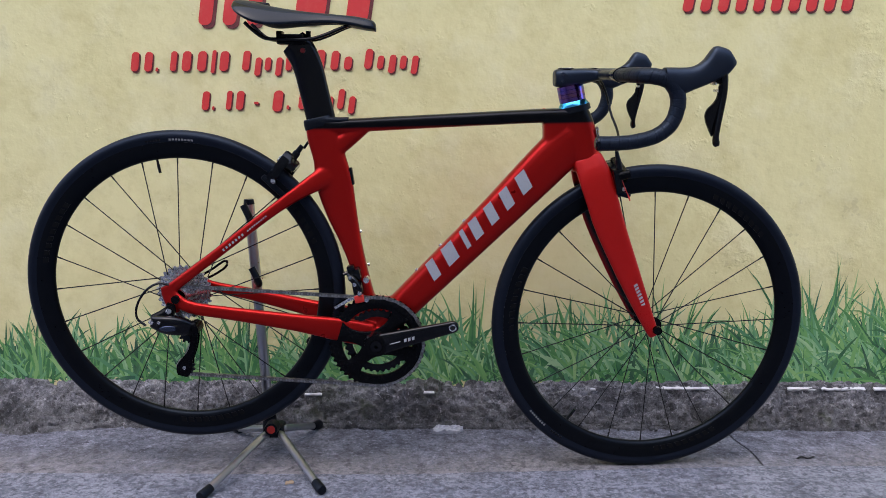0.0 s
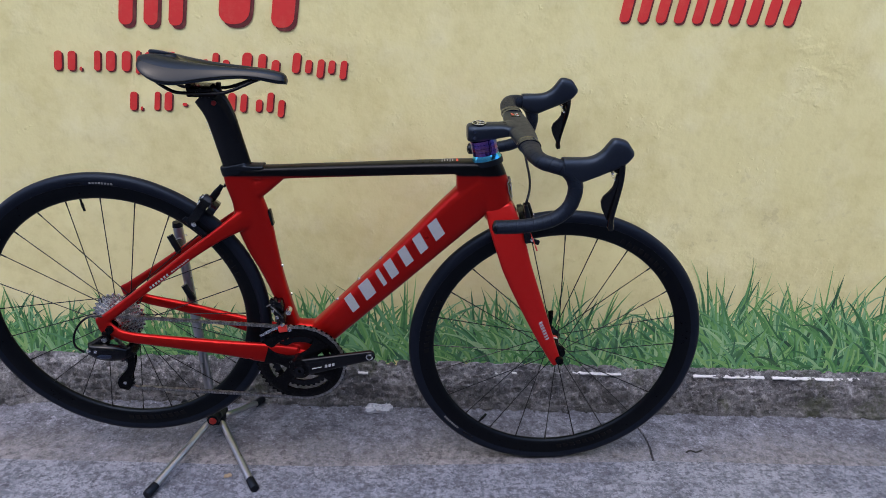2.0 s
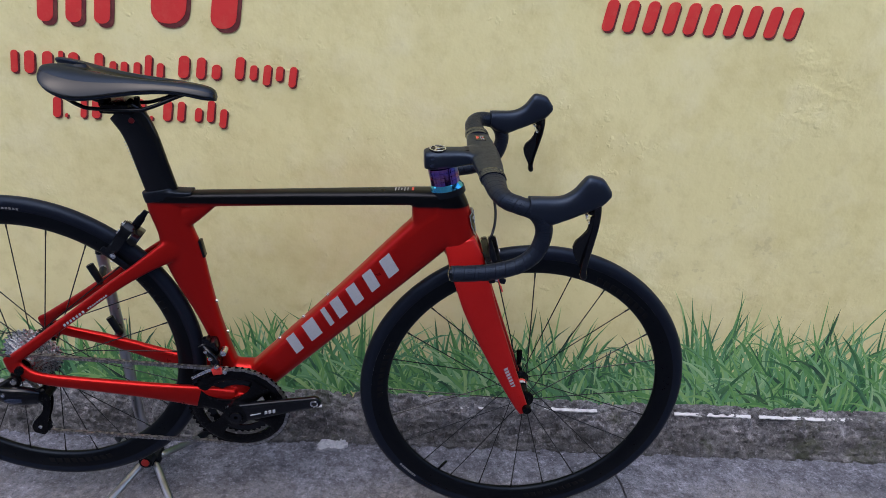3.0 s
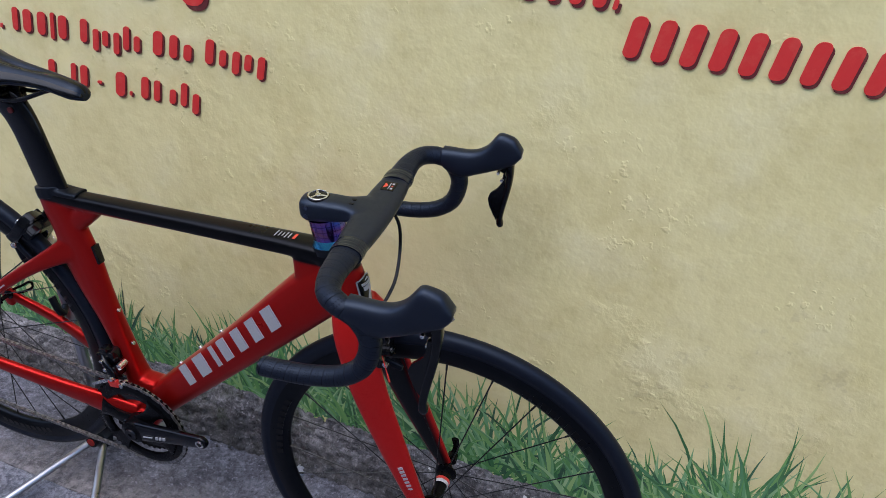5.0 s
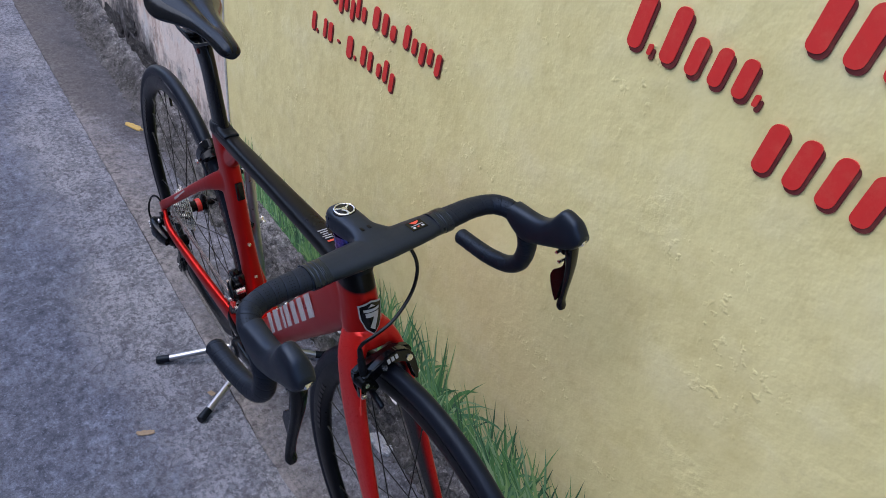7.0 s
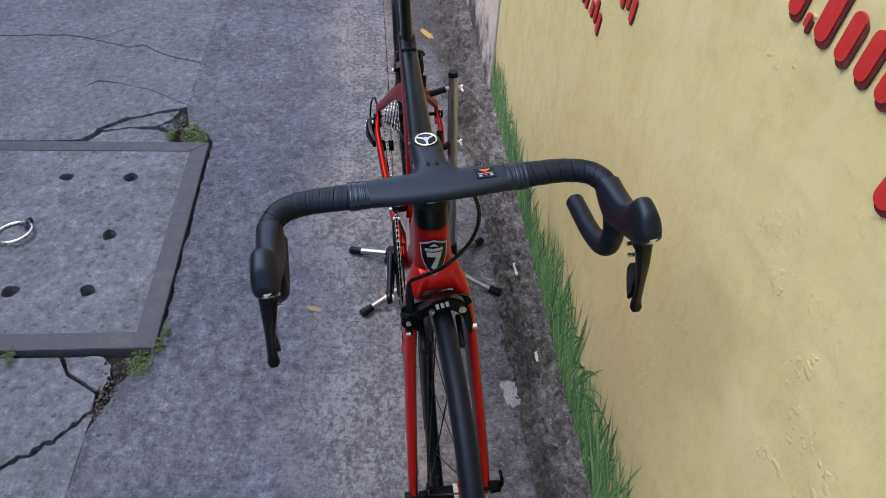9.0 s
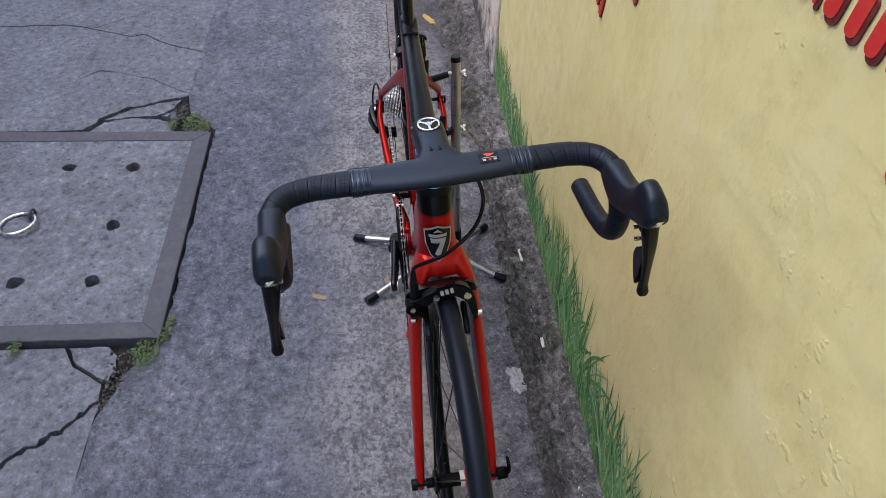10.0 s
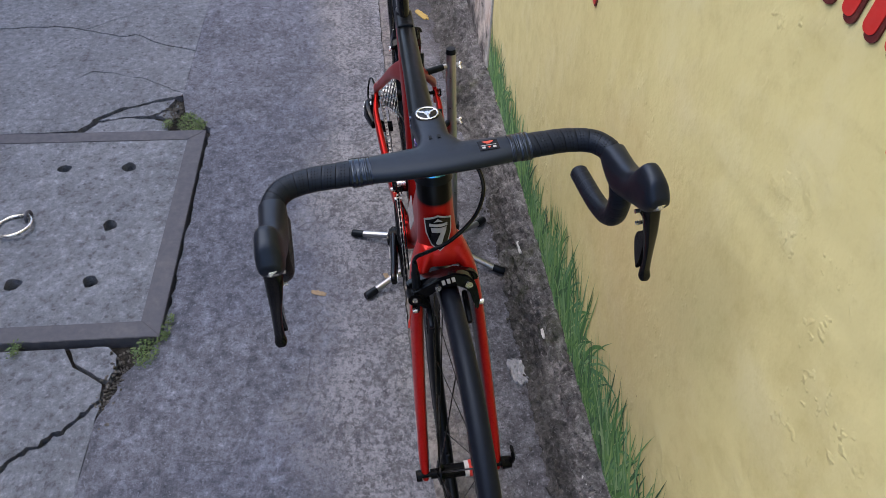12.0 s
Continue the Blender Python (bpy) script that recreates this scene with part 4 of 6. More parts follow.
def crumpled(name, cx, cy, sx, sy, h, turn, material, label, cat, seed, z=0.001):
    r = random.Random(seed)
    bm = bmesh.new()
    n = 14
    top, low = [], []
    for j in range(n):
        for i in range(n):
            u, v = i / (n - 1) * 2 - 1, j / (n - 1) * 2 - 1
            k = 1 + 0.30 * noise.noise((u * 2 + seed, v * 2, 0)) + 0.22 * noise.noise((u * 5 + seed, v * 5, 1)) - 0.14 * u * u * v * v
            hh = h * (0.35 + 0.65 * abs(noise.noise((u * 2.6, v * 2.6, seed * 1.7)))) * (1.1 - 0.5 * (u * u + v * v) / 2)
            top.append(bm.verts.new((u * sx * k, v * sy * k, z + max(hh, 0.0006))))
            low.append(bm.verts.new((u * sx * k, v * sy * k, z - 0.0002)))
    for g in (top, low):
        for j in range(n - 1):
            for i in range(n - 1):
                a = j * n + i
                bm.faces.new((g[a], g[a + 1], g[a + n + 1], g[a + n]))
    rim = [j for j in range(n)] + [j * n + n - 1 for j in range(1, n)] + [n * n - 1 - j for j in range(1, n)] + [(n - 1 - j) * n for j in range(1, n - 1)]
    for a, b in zip(rim, rim[1:] + rim[:1]):
        bm.faces.new((top[a], top[b], low[b], low[a]))
    return tagged(part(name, bm, material, m=pose(cx, cy, 0, 0, 0, turn), smooth=25), label, cat)


crumpled("plastic_scrap", 0.012, 1.822, 0.036, 0.018, 0.019, 8, PLASTICFILM, "crumpled white plastic film lying beside the curb", "litter", 1, -0.0095)
crumpled("dry_leaf", -0.272, 1.352, 0.019, 0.007, 0.005, 70, DRYLEAF, "narrow dry brown leaf on the concrete", "leaf", 2, -0.005)
crumpled("dry_leaf", -0.327, 1.528, 0.009, 0.006, 0.005, 20, DRYLEAF, "small pale dry leaf beside the stand", "leaf", 3, -0.0075)
crumpled("dry_leaf", -1.845, 1.745, 0.045, 0.013, 0.010, 25, YELLOWLEAF, "dry yellow peel beside the old footing", "leaf", 4, -0.009)
bm = bmesh.new()
tube(bm, spline([(0.825, 1.665, -0.0085), (0.838, 1.671, -0.006), (0.850, 1.667, -0.0085), (0.868, 1.674, -0.0075)]), 0.0022, 6)
tagged(part("twig", bm, SOIL), "short dark twig on the concrete", "twig")


# ---- bicycle ----
LEAN, YAW = 4.3, 0.9
BIKE = Matrix.Translation((0.25, 1.630, 0)) @ pose(0, 0, 0, 0, 0, YAW) @ pose(0, 0, 0, LEAN, 0, 0) @ Matrix.Translation((-0.25, 0, 0))
bike = tagged(new("road_bicycle"), "red and black carbon road bicycle on a floor stand", "bicycle")
bike.matrix_basis = BIKE
HEAD, AXIS = Vector((0.271, 0, 0.79)), Vector((-0.225, 0, 0.974)).normalized()
TURN = lambda deg: Matrix.Translation(HEAD) @ Matrix.Rotation(radians(deg), 4, AXIS) @ Matrix.Translation(-HEAD)
STEER = Matrix.Translation((0, 0.004, 0)) @ TURN(2.6)
BARS = TURN(5.0) @ Matrix.Translation((0.3, 0.002, 0.745)) @ pose(0, 0, 0, 1.55, 0, 0) @ Matrix.Translation((-0.3, 0, -0.74))
FRONT, REAR, BB = (0.451, 0.0, 0.3325), (-0.547, 0.0, 0.407), (-0.137, 0.0, 0.303)


def loft(bm, rows, power=2.4, seg=20, step=0.012):
    """A tube in the bike's plane: rows of x, y, z, half height, half width."""
    return tube2(bm, spline(rows, step), power, seg)


def tube2(bm, pts, power, seg):
    rings = []
    for i, p in enumerate(pts):
        a, b = Vector(pts[max(i - 1, 0)][:3]), Vector(pts[min(i + 1, len(pts) - 1)][:3])
        d = (b - a).normalized()
        side = Vector((0, 1, 0))
        nor = d.cross(side).normalized()
        side = nor.cross(d)
        ring = []
        for k in range(seg):
            t = 2 * math.pi * (k + 0.5) / seg
            cs, sn = math.cos(t), math.sin(t)
            u, v = math.copysign(abs(cs) ** (2 / power), cs), math.copysign(abs(sn) ** (2 / power), sn)
            ring.append(bm.verts.new(Vector(p[:3]) + side * (p[4] * u) + nor * (p[3] * v)))
        rings.append(ring)
    ring_faces(bm, rings)
    return bm


def build_frame():
    bm = bmesh.new()
    # top tube, flat and thin
    loft(bm, [(-0.255, 0, 0.757, 0.012, 0.016), (-0.20, 0, 0.7555, 0.0138, 0.0165), (0.0, 0, 0.7655, 0.0138, 0.018), (0.18, 0, 0.7745, 0.0142, 0.021), (0.24, 0, 0.7765, 0.0145, 0.023), (0.285, 0, 0.774, 0.019, 0.024)], 3.0)
    # down tube, deep and truncated
    loft(bm, [(0.285, 0, 0.738, 0.035, 0.024), (0.2415, 0, 0.7000, 0.0445, 0.026), (0.10, 0, 0.5545, 0.0385, 0.0275), (-0.081, 0, 0.373, 0.0325, 0.029), (-0.140, 0, 0.312, 0.031, 0.032)], 3.0)
    # seat tube with the cut-out round the rear wheel
    loft(bm, [(-0.250, 0, 0.768, 0.030, 0.0155), (-0.243, 0, 0.735, 0.034, 0.0165), (-0.232, 0, 0.690, 0.034, 0.0165), (-0.224, 0, 0.640, 0.039, 0.0165), (-0.211, 0, 0.580, 0.033, 0.0165), (-0.194, 0, 0.520, 0.0235, 0.017), (-0.178, 0, 0.460, 0.018, 0.019), (-0.163, 0, 0.395, 0.018, 0.022), (-0.145, 0, 0.320, 0.024, 0.028)], 2.6)
    # head tube
    loft(bm, [(0.2685, 0, 0.792, 0.0275, 0.0235), (0.2755, 0, 0.765, 0.034, 0.0245), (0.284, 0, 0.730, 0.037, 0.0255), (0.296, 0, 0.688, 0.031, 0.029)], 2.3)
    # gussets in the corners of the main triangle
    loft(bm, [(-0.222, 0, 0.708, 0.020, 0.014), (-0.193, 0, 0.728, 0.018, 0.014), (-0.152, 0, 0.754, 0.010, 0.014)], 2.6, 14)
    loft(bm, [(-0.150, 0, 0.372, 0.02, 0.022), (-0.105, 0, 0.372, 0.018, 0.022)], 2.6, 14)
    loft(bm, [(0.2355, 0, 0.716, 0.0265, 0.0215), (0.2345, 0, 0.745, 0.0262, 0.0215), (0.2335, 0, 0.770, 0.0262, 0.0215)], 4.0, 20, 0.006)
    # bottom bracket shell
    cyl(bm, (BB[0], -0.043, BB[2]), (BB[0], 0.043, BB[2]), 0.0255, seg=28)
    for s in (-1, 1):
        # seat stays, joined to the seat tube by a wide fairing
        far = 1.0 if s < 0 else 1.14
        loft(bm, [(-0.225, s * 0.006, 0.660, 0.024, 0.010), (-0.262, s * 0.0165, 0.640, 0.0195, 0.009), (-0.300, s * 0.026, 0.617, 0.0145, 0.008), (-0.360, s * 0.035, 0.576, 0.0115, 0.008), (-0.470, s * 0.052 * far, 0.493, 0.0105, 0.0075), (-0.545, s * 0.066 * far, 0.437, 0.0115, 0.007), (-0.566, s * 0.067 * far, 0.422, 0.012, 0.006)], 2.6, 16)
        # chain stays
        loft(bm, [(-0.150, s * 0.030, 0.314, 0.028, 0.014), (-0.215, s * 0.044, 0.330, 0.0265, 0.0100), (-0.300, s * 0.055, 0.349, 0.0195, 0.0095), (-0.430, s * 0.068 * far, 0.373, 0.0145, 0.0085), (-0.505, s * 0.0735 * far, 0.386, 0.0135, 0.0075), (-0.535, s * 0.072 * far, 0.396, 0.0135, 0.0065), (-0.556, s * 0.068 * far, 0.412, 0.0145, 0.006)], 2.6, 16)
        # dropouts
        loft(bm, [(-0.570, s * 0.067 * far, 0.434, 0.011, 0.0055), (-0.558, s * 0.068 * far, 0.408, 0.0185, 0.0055), (-0.552, s * 0.068 * far, 0.376, 0.010, 0.0055)], 2.6, 14)
    ob = part("frame", bm, FRAME_PAINT, bike, "satin red carbon frame, black along the top tube")
    modifier(ob, "REMESH", voxel=0.0026)
    modifier(ob, "SMOOTH", factor=0.5, iterations=7)
    return ob


frame_part = build_frame()


def skin_bars(parent, bars, o, along, upv, y, height, material, name="print", shear=0.25, m=None):
    """Printed marks as plain slanted bars on a tube's side; bars of (start, end, low, high)."""
    bm = bmesh.new()
    for a, b, lo, hi in bars:
        pts = [(a, lo), (b, lo), (b, hi), (a, hi)]
        out = []
        for u, v in pts:
            q = Vector(o) + Vector(along) * (u + shear * v) + Vector(upv) * v
            out.append((q.x, q.z))
        y0, y1 = (y - 0.0006, y + 0.0012)
        plate(bm, out, y0, y1)
    return part(name, bm, material, parent, smooth=0, m=m)


# big light letters of the down tube, as bars
dt = Vector((0.709, 0, 0.705)).normalized()
dn = Vector((-0.705, 0, 0.709)).normalized()
start = Vector((-0.030, 0, 0.446))
bars = []
x = 0.0
for w in (0.041, 0.058, 0.021, 0.043, 0.043, 0.043, 0.050):
    bars.append((x + 0.16 * w, x + 0.68 * w, -0.0200, 0.0190))
    x += w + 0.0015
o = skin_bars(frame_part, bars, start, dt, dn, -0.0283, 0.04, SILVERPRINT, "print", 0.3)
o["label"] = "light silver marks on the down tube"
# fine marks on the seat stay
ss = Vector((0.79, 0, 0.61)).normalized()
sn = Vector((-0.61, 0, 0.79)).normalized()
skin_bars(frame_part, [(k * 0.0085, k * 0.0085 + 0.0036, -0.0024, 0.0024) for k in range(7)] + [(0.066 + k * 0.006, 0.0685 + k * 0.006, -0.0014, 0.0014) for k in range(9)], (-0.447, 0, 0.5075), ss, sn, -0.0635, 0.008, SILVERPRINT, "print", 0.2)
# small marks on top of the top tube, near the stem
bm = bmesh.new()
for i in range(5):
    block(bm, (0.0016, 0.015 - 0.003 * (i % 3), 0.0008), pose(0.178 + i * 0.0055, -0.002, 0.7893 + 0.0002 * i, 0, 1.5, 0))
part("print", bm, SILVERPRINT, frame_part, smooth=0)
bm = bmesh.new()
block(bm, (0.004, 0.013, 0.0008), pose(0.209, -0.002, 0.7905, 0, 1.5, 0))
part("print", bm, REDPRINT, frame_part, smooth=0)

# shield badge on the head tube
bm = bmesh.new()


def shield(k):
    return [(-0.41 * k, 0.42 * k), (0, 0.58 * k), (0.41 * k, 0.42 * k), (0.385 * k, -0.05 * k), (0.25 * k, -0.45 * k), (0, -0.68 * k), (-0.25 * k, -0.45 * k), (-0.385 * k, -0.05 * k)]


for k, lift, material, name in ((0.0455, 0.0022, SILVERPRINT, "badge"), (0.0415, 0.0030, BLACK_GLOSS, "badge_field")):
    bm = bmesh.new()
    outline = shield(k)
    fine = []
    for (a, b), (c, d) in zip(outline, outline[1:] + outline[:1]):
        fine += [(a + (c - a) * t / 4, b + (d - b) * t / 4) for t in range(4)]
    mid = Vector((0.2836, 0, 0.7290))
    put = lambda y, z: bm.verts.new(mid + Vector((0.0385 + lift - 0.6 * y * y / 0.028 - 0.16 * z, y, z)))
    hub = put(0, 0)
    inner = [put(y * 0.5, z * 0.5) for y, z in fine]
    ring = [put(y, z) for y, z in fine]
    for i in range(len(ring)):
        j = (i + 1) % len(ring)
        bm.faces.new((inner[i], inner[j], ring[j], ring[i]))
        bm.faces.new((hub, inner[j], inner[i]))
    part(name, bm, material, frame_part, "black shield badge with a silver rim" if name == "badge" else "")
bm = bmesh.new()
for pts in ([(-0.0125, 0.0075), (0.0135, 0.0075), (0.0115, 0.0005), (-0.0115, 0.0005)], [(0.0035, 0.0005), (0.0115, 0.0005), (0.002, -0.0215), (-0.006, -0.0170)], [(-0.0150, 0.0135), (0.0150, 0.0135), (0.0148, 0.0095), (-0.0148, 0.0095)], [(-0.007, 0.0165), (0.0, 0.0215), (0.007, 0.0165), (0.0, 0.0180)]):
    mid = Vector((0.2836, 0, 0.7290))
    rows = []
    for i in range(9):
        t = i / 8
        edge = [(pts[0][k] + (pts[1][k] - pts[0][k]) * t, pts[3][k] + (pts[2][k] - pts[3][k]) * t) for k in (0, 1)]
        rows.append([bm.verts.new(mid + Vector((lift - 0.6 * (0.82 * edge[0][j]) ** 2 / 0.028 - 0.16 * edge[1][j], 0.82 * edge[0][j], edge[1][j]))) for j, lift in ((0, 0.0426), (0, 0.0418), (1, 0.0418), (1, 0.0426))])
    ring_faces(bm, rows)
part("badge_mark", bm, SILVERPRINT, frame_part, smooth=0)

# dark clamp slot in the front of the seat tube
bm = bmesh.new()
block(bm, (0.006, 0.0145, 0.036), pose(-0.1865, 0, 0.652, 0, -8, 0), 0.0015)
part("clamp_slot", bm, BLACK_GLOSS, frame_part, "black clamp cover")

# bottle bosses
for p, d in (((-0.1685, 0, 0.535), (0.97, 0, 0.2)), ((-0.1535, 0, 0.463), (0.97, 0, 0.2)), ((0.045, 0, 0.5595), (-0.73, 0, 0.68)), ((-0.005, 0, 0.506), (-0.73, 0, 0.68)), ((-0.056, 0, 0.452), (-0.73, 0, 0.68))):
    bm = bmesh.new()
    a = Vector(p)
    b = a - Vector(d).normalized() * 0.0005
    a = a - Vector(d).normalized() * 0.004
    cyl(bm, a, b, 0.0040, 0.0034, 12)
    part("boss_bolt", bm, STEEL, frame_part, "small silver bolt")


# seat post, collar and saddle
bm = bmesh.new()
loft(bm, [(-0.243, 0, 0.752, 0.0300, 0.0115), (-0.2575, 0, 0.820, 0.0297, 0.0115), (-0.268, 0, 0.868, 0.0300, 0.0115), (-0.278, 0, 0.895, 0.0305, 0.0125), (-0.288, 0, 0.911, 0.0305, 0.0135), (-0.297, 0, 0.921, 0.028, 0.014)], 2.3)
seatpost = part("seatpost", bm, BLACK_GLOSS, bike, "flattened gloss black aero seatpost")
bm = bmesh.new()
for i in range(16):
    t = i / 15
    block(bm, (0.0018, 0.006, 0.0012), pose(-0.2755 - 0.0225 * t - 0.0005, 0, 0.775 + 0.085 * t, 0, -15, 0))
part("height_scale", bm, SILVERPRINT, seatpost, smooth=0)
bm = bmesh.new()
cyl(bm, (-0.276, -0.0148, 0.904), (-0.276, -0.0115, 0.904), 0.005, seg=16)
part("clamp_bolt", bm, DARKRED, seatpost, "dark red anodised bolt")
bm = bmesh.new()
loft(bm, [(-0.249, 0, 0.753, 0.0315, 0.0165), (-0.252, 0, 0.764, 0.0312, 0.0165), (-0.254, 0, 0.7725, 0.0295, 0.0145)], 2.5)
loft(bm, [(-0.235, 0, 0.766, 0.009, 0.0155), (-0.208, 0, 0.7665, 0.0062, 0.0155), (-0.190, 0, 0.7685, 0.0048, 0.0145)], 3.0)
ob = part("seat_collar", bm, BLACK_MATT, bike, "black rubber seatpost collar")
modifier(ob, "REMESH", voxel=0.0016)
modifier(ob, "SMOOTH", factor=0.5, iterations=4)


def build_saddle():
    # stations from tail to nose: x, half width, crown height, edge drop, slit half width, belly
    rows = [(-0.426, 0.044, 0.991, 0.008, 0.012), (-0.418, 0.060, 0.991, 0.015, 0.010), (-0.398, 0.070, 0.990, 0.026, 0.008), (-0.370, 0.071, 0.986, 0.034, 0.006), (-0.340, 0.062, 0.981, 0.031, 0.004),
            (-0.305, 0.047, 0.977, 0.023, 0.003), (-0.270, 0.0345, 0.974, 0.017, 0.003), (-0.230, 0.0265, 0.972, 0.012, 0.002), (-0.190, 0.0225, 0.970, 0.012, 0.001), (-0.160, 0.0212, 0.967, 0.015, 0.0), (-0.145, 0.0198, 0.9645, 0.015, 0.0), (-0.136, 0.0168, 0.9615, 0.012, 0.0), (-0.1315, 0.0122, 0.9575, 0.009, 0.0), (-0.1300, 0.0070, 0.9530, 0.005, 0.0)]
    rows = [(-0.132 + (x + 0.132) * 0.94, w, h + 0.011 * min(1, (-0.132 - x) / 0.25), drop + 0.008 * min(1, (-0.132 - x) / 0.25), slit) for x, w, h, drop, slit in rows]
    bm = bmesh.new()
    n = 13
    tops, lows = [], []
    for x, w, h, drop, slit in rows:
        top, low = [], []
        for i in range(n):
            u = i / (n - 1) * 2 - 1
            groove = 0.008 * math.exp(-(u * 4.5) ** 2) if slit > 0.001 else 0
            back = max(0, -0.4065 + 0.075 * max(0, 1 - abs(u) / 0.42) + 0.02 * (x + 0.4065) - x)
            z = h - drop * abs(u) ** 2.6 - groove
            top.append(bm.verts.new((x + back, u * w, z)))
            low.append(bm.verts.new((x + back + (0.004 if x < -0.39 else 0), u * w * 0.92, z - (0.011 if abs(u) < 0.99 else 0.006) if x < -0.20 else h - drop - 0.004 - 0.004 * (1 - u * u))))
        tops.append(top)
        lows.append(low)
    for g in (tops, lows):
        for a, b in zip(g, g[1:]):
            for i in range(n - 1):
                f = bm.faces.new((a[i], a[i + 1], b[i + 1], b[i]))
                f.material_index = int(g is tops and (i in (0, 1, n - 3, n - 2) or abs(i - (n - 2) / 2) < 0.8))
    for a, b, c, d in zip(tops, tops[1:], lows, lows[1:]):
        bm.faces.new((a[0], b[0], d[0], c[0]))
        bm.faces.new((a[-1], b[-1], d[-1], c[-1]))
    for a, b in ((tops[0], lows[0]), (tops[-1], lows[-1])):
        for i in range(n - 1):
            bm.faces.new((a[i], a[i + 1], b[i + 1], b[i]))
    ob = part("saddle", bm, [SADDLE, BLACK_GLOSS], bike, "slim black racing saddle with glossy wings and a centre groove", smooth=80)
    modifier(ob, "SUBSURF", levels=2)
    for s in (-1, 1):
        bm = bmesh.new()
        tube(bm, spline([(-0.385, s * 0.030, 0.957), (-0.372, s * 0.028, 0.944), (-0.352, s * 0.0225, 0.929), (-0.330, s * 0.022, 0.9255), (-0.265, s * 0.022, 0.9255), (-0.235, s * 0.021, 0.932), (-0.190, s * 0.013, 0.950), (-0.165, s * 0.009, 0.957)]), 0.0035, 10)
        part("saddle_rail", bm, BLACK_GLOSS, ob)
    return ob


build_saddle()
bm = bmesh.new()
block(bm, (0.058, 0.040, 0.012), pose(-0.298, 0, 0.9215, 0, 0, 0), 0.004)
block(bm, (0.046, 0.052, 0.007), pose(-0.296, 0, 0.9315, 0, 0, 0), 0.0025)
block(bm, (0.012, 0.030, 0.016), pose(-0.322, 0, 0.934, 0, 0, 0), 0.003)
cyl(bm, (-0.266, 0, 0.918), (-0.266, 0, 0.942), 0.005, seg=10)
part("saddle_clamp", bm, BLACK_ALLOY, bike)


# fork
def build_fork():
    bm = bmesh.new()
    loft(bm, [(0.2935, 0, 0.700, 0.029, 0.027), (0.3005, 0, 0.683, 0.033, 0.033), (0.304, 0, 0.668, 0.034, 0.037)], 2.6)
    for s in (-1, 1):
        loft(bm, [(0.299, s * 0.018, 0.690, 0.030, 0.014), (0.312, s * 0.034, 0.655, 0.034, 0.0115), (0.328, s * 0.0425, 0.605, 0.0335, 0.0095), (0.347, s * 0.047, 0.548, 0.0315, 0.009), (0.390, s * 0.053, 0.445, 0.0245, 0.0085), (0.4265, s * 0.057, 0.363, 0.0165, 0.008), (0.443, s * 0.058, 0.328, 0.0125, 0.0065), (0.448, s * 0.058, 0.317, 0.010, 0.006)], 2.6)
    ob = part("fork", bm, FORK_PAINT, bike, "bright red carbon fork with bladed legs", STEER)
    modifier(ob, "REMESH", voxel=0.0024)
    modifier(ob, "SMOOTH", factor=0.5, iterations=6)
    d = Vector((0.40, 0, -0.915)).normalized()
    nn = Vector((0.915, 0, 0.40)).normalized()
    skin_bars(ob, [(k * 0.0075, k * 0.0075 + 0.0042, -0.0042, 0.0042) for k in range(7)], (0.400, 0, 0.432), d, nn, -0.0635, 0.01, SILVERPRINT, "print", -0.2)
    return ob


build_fork()


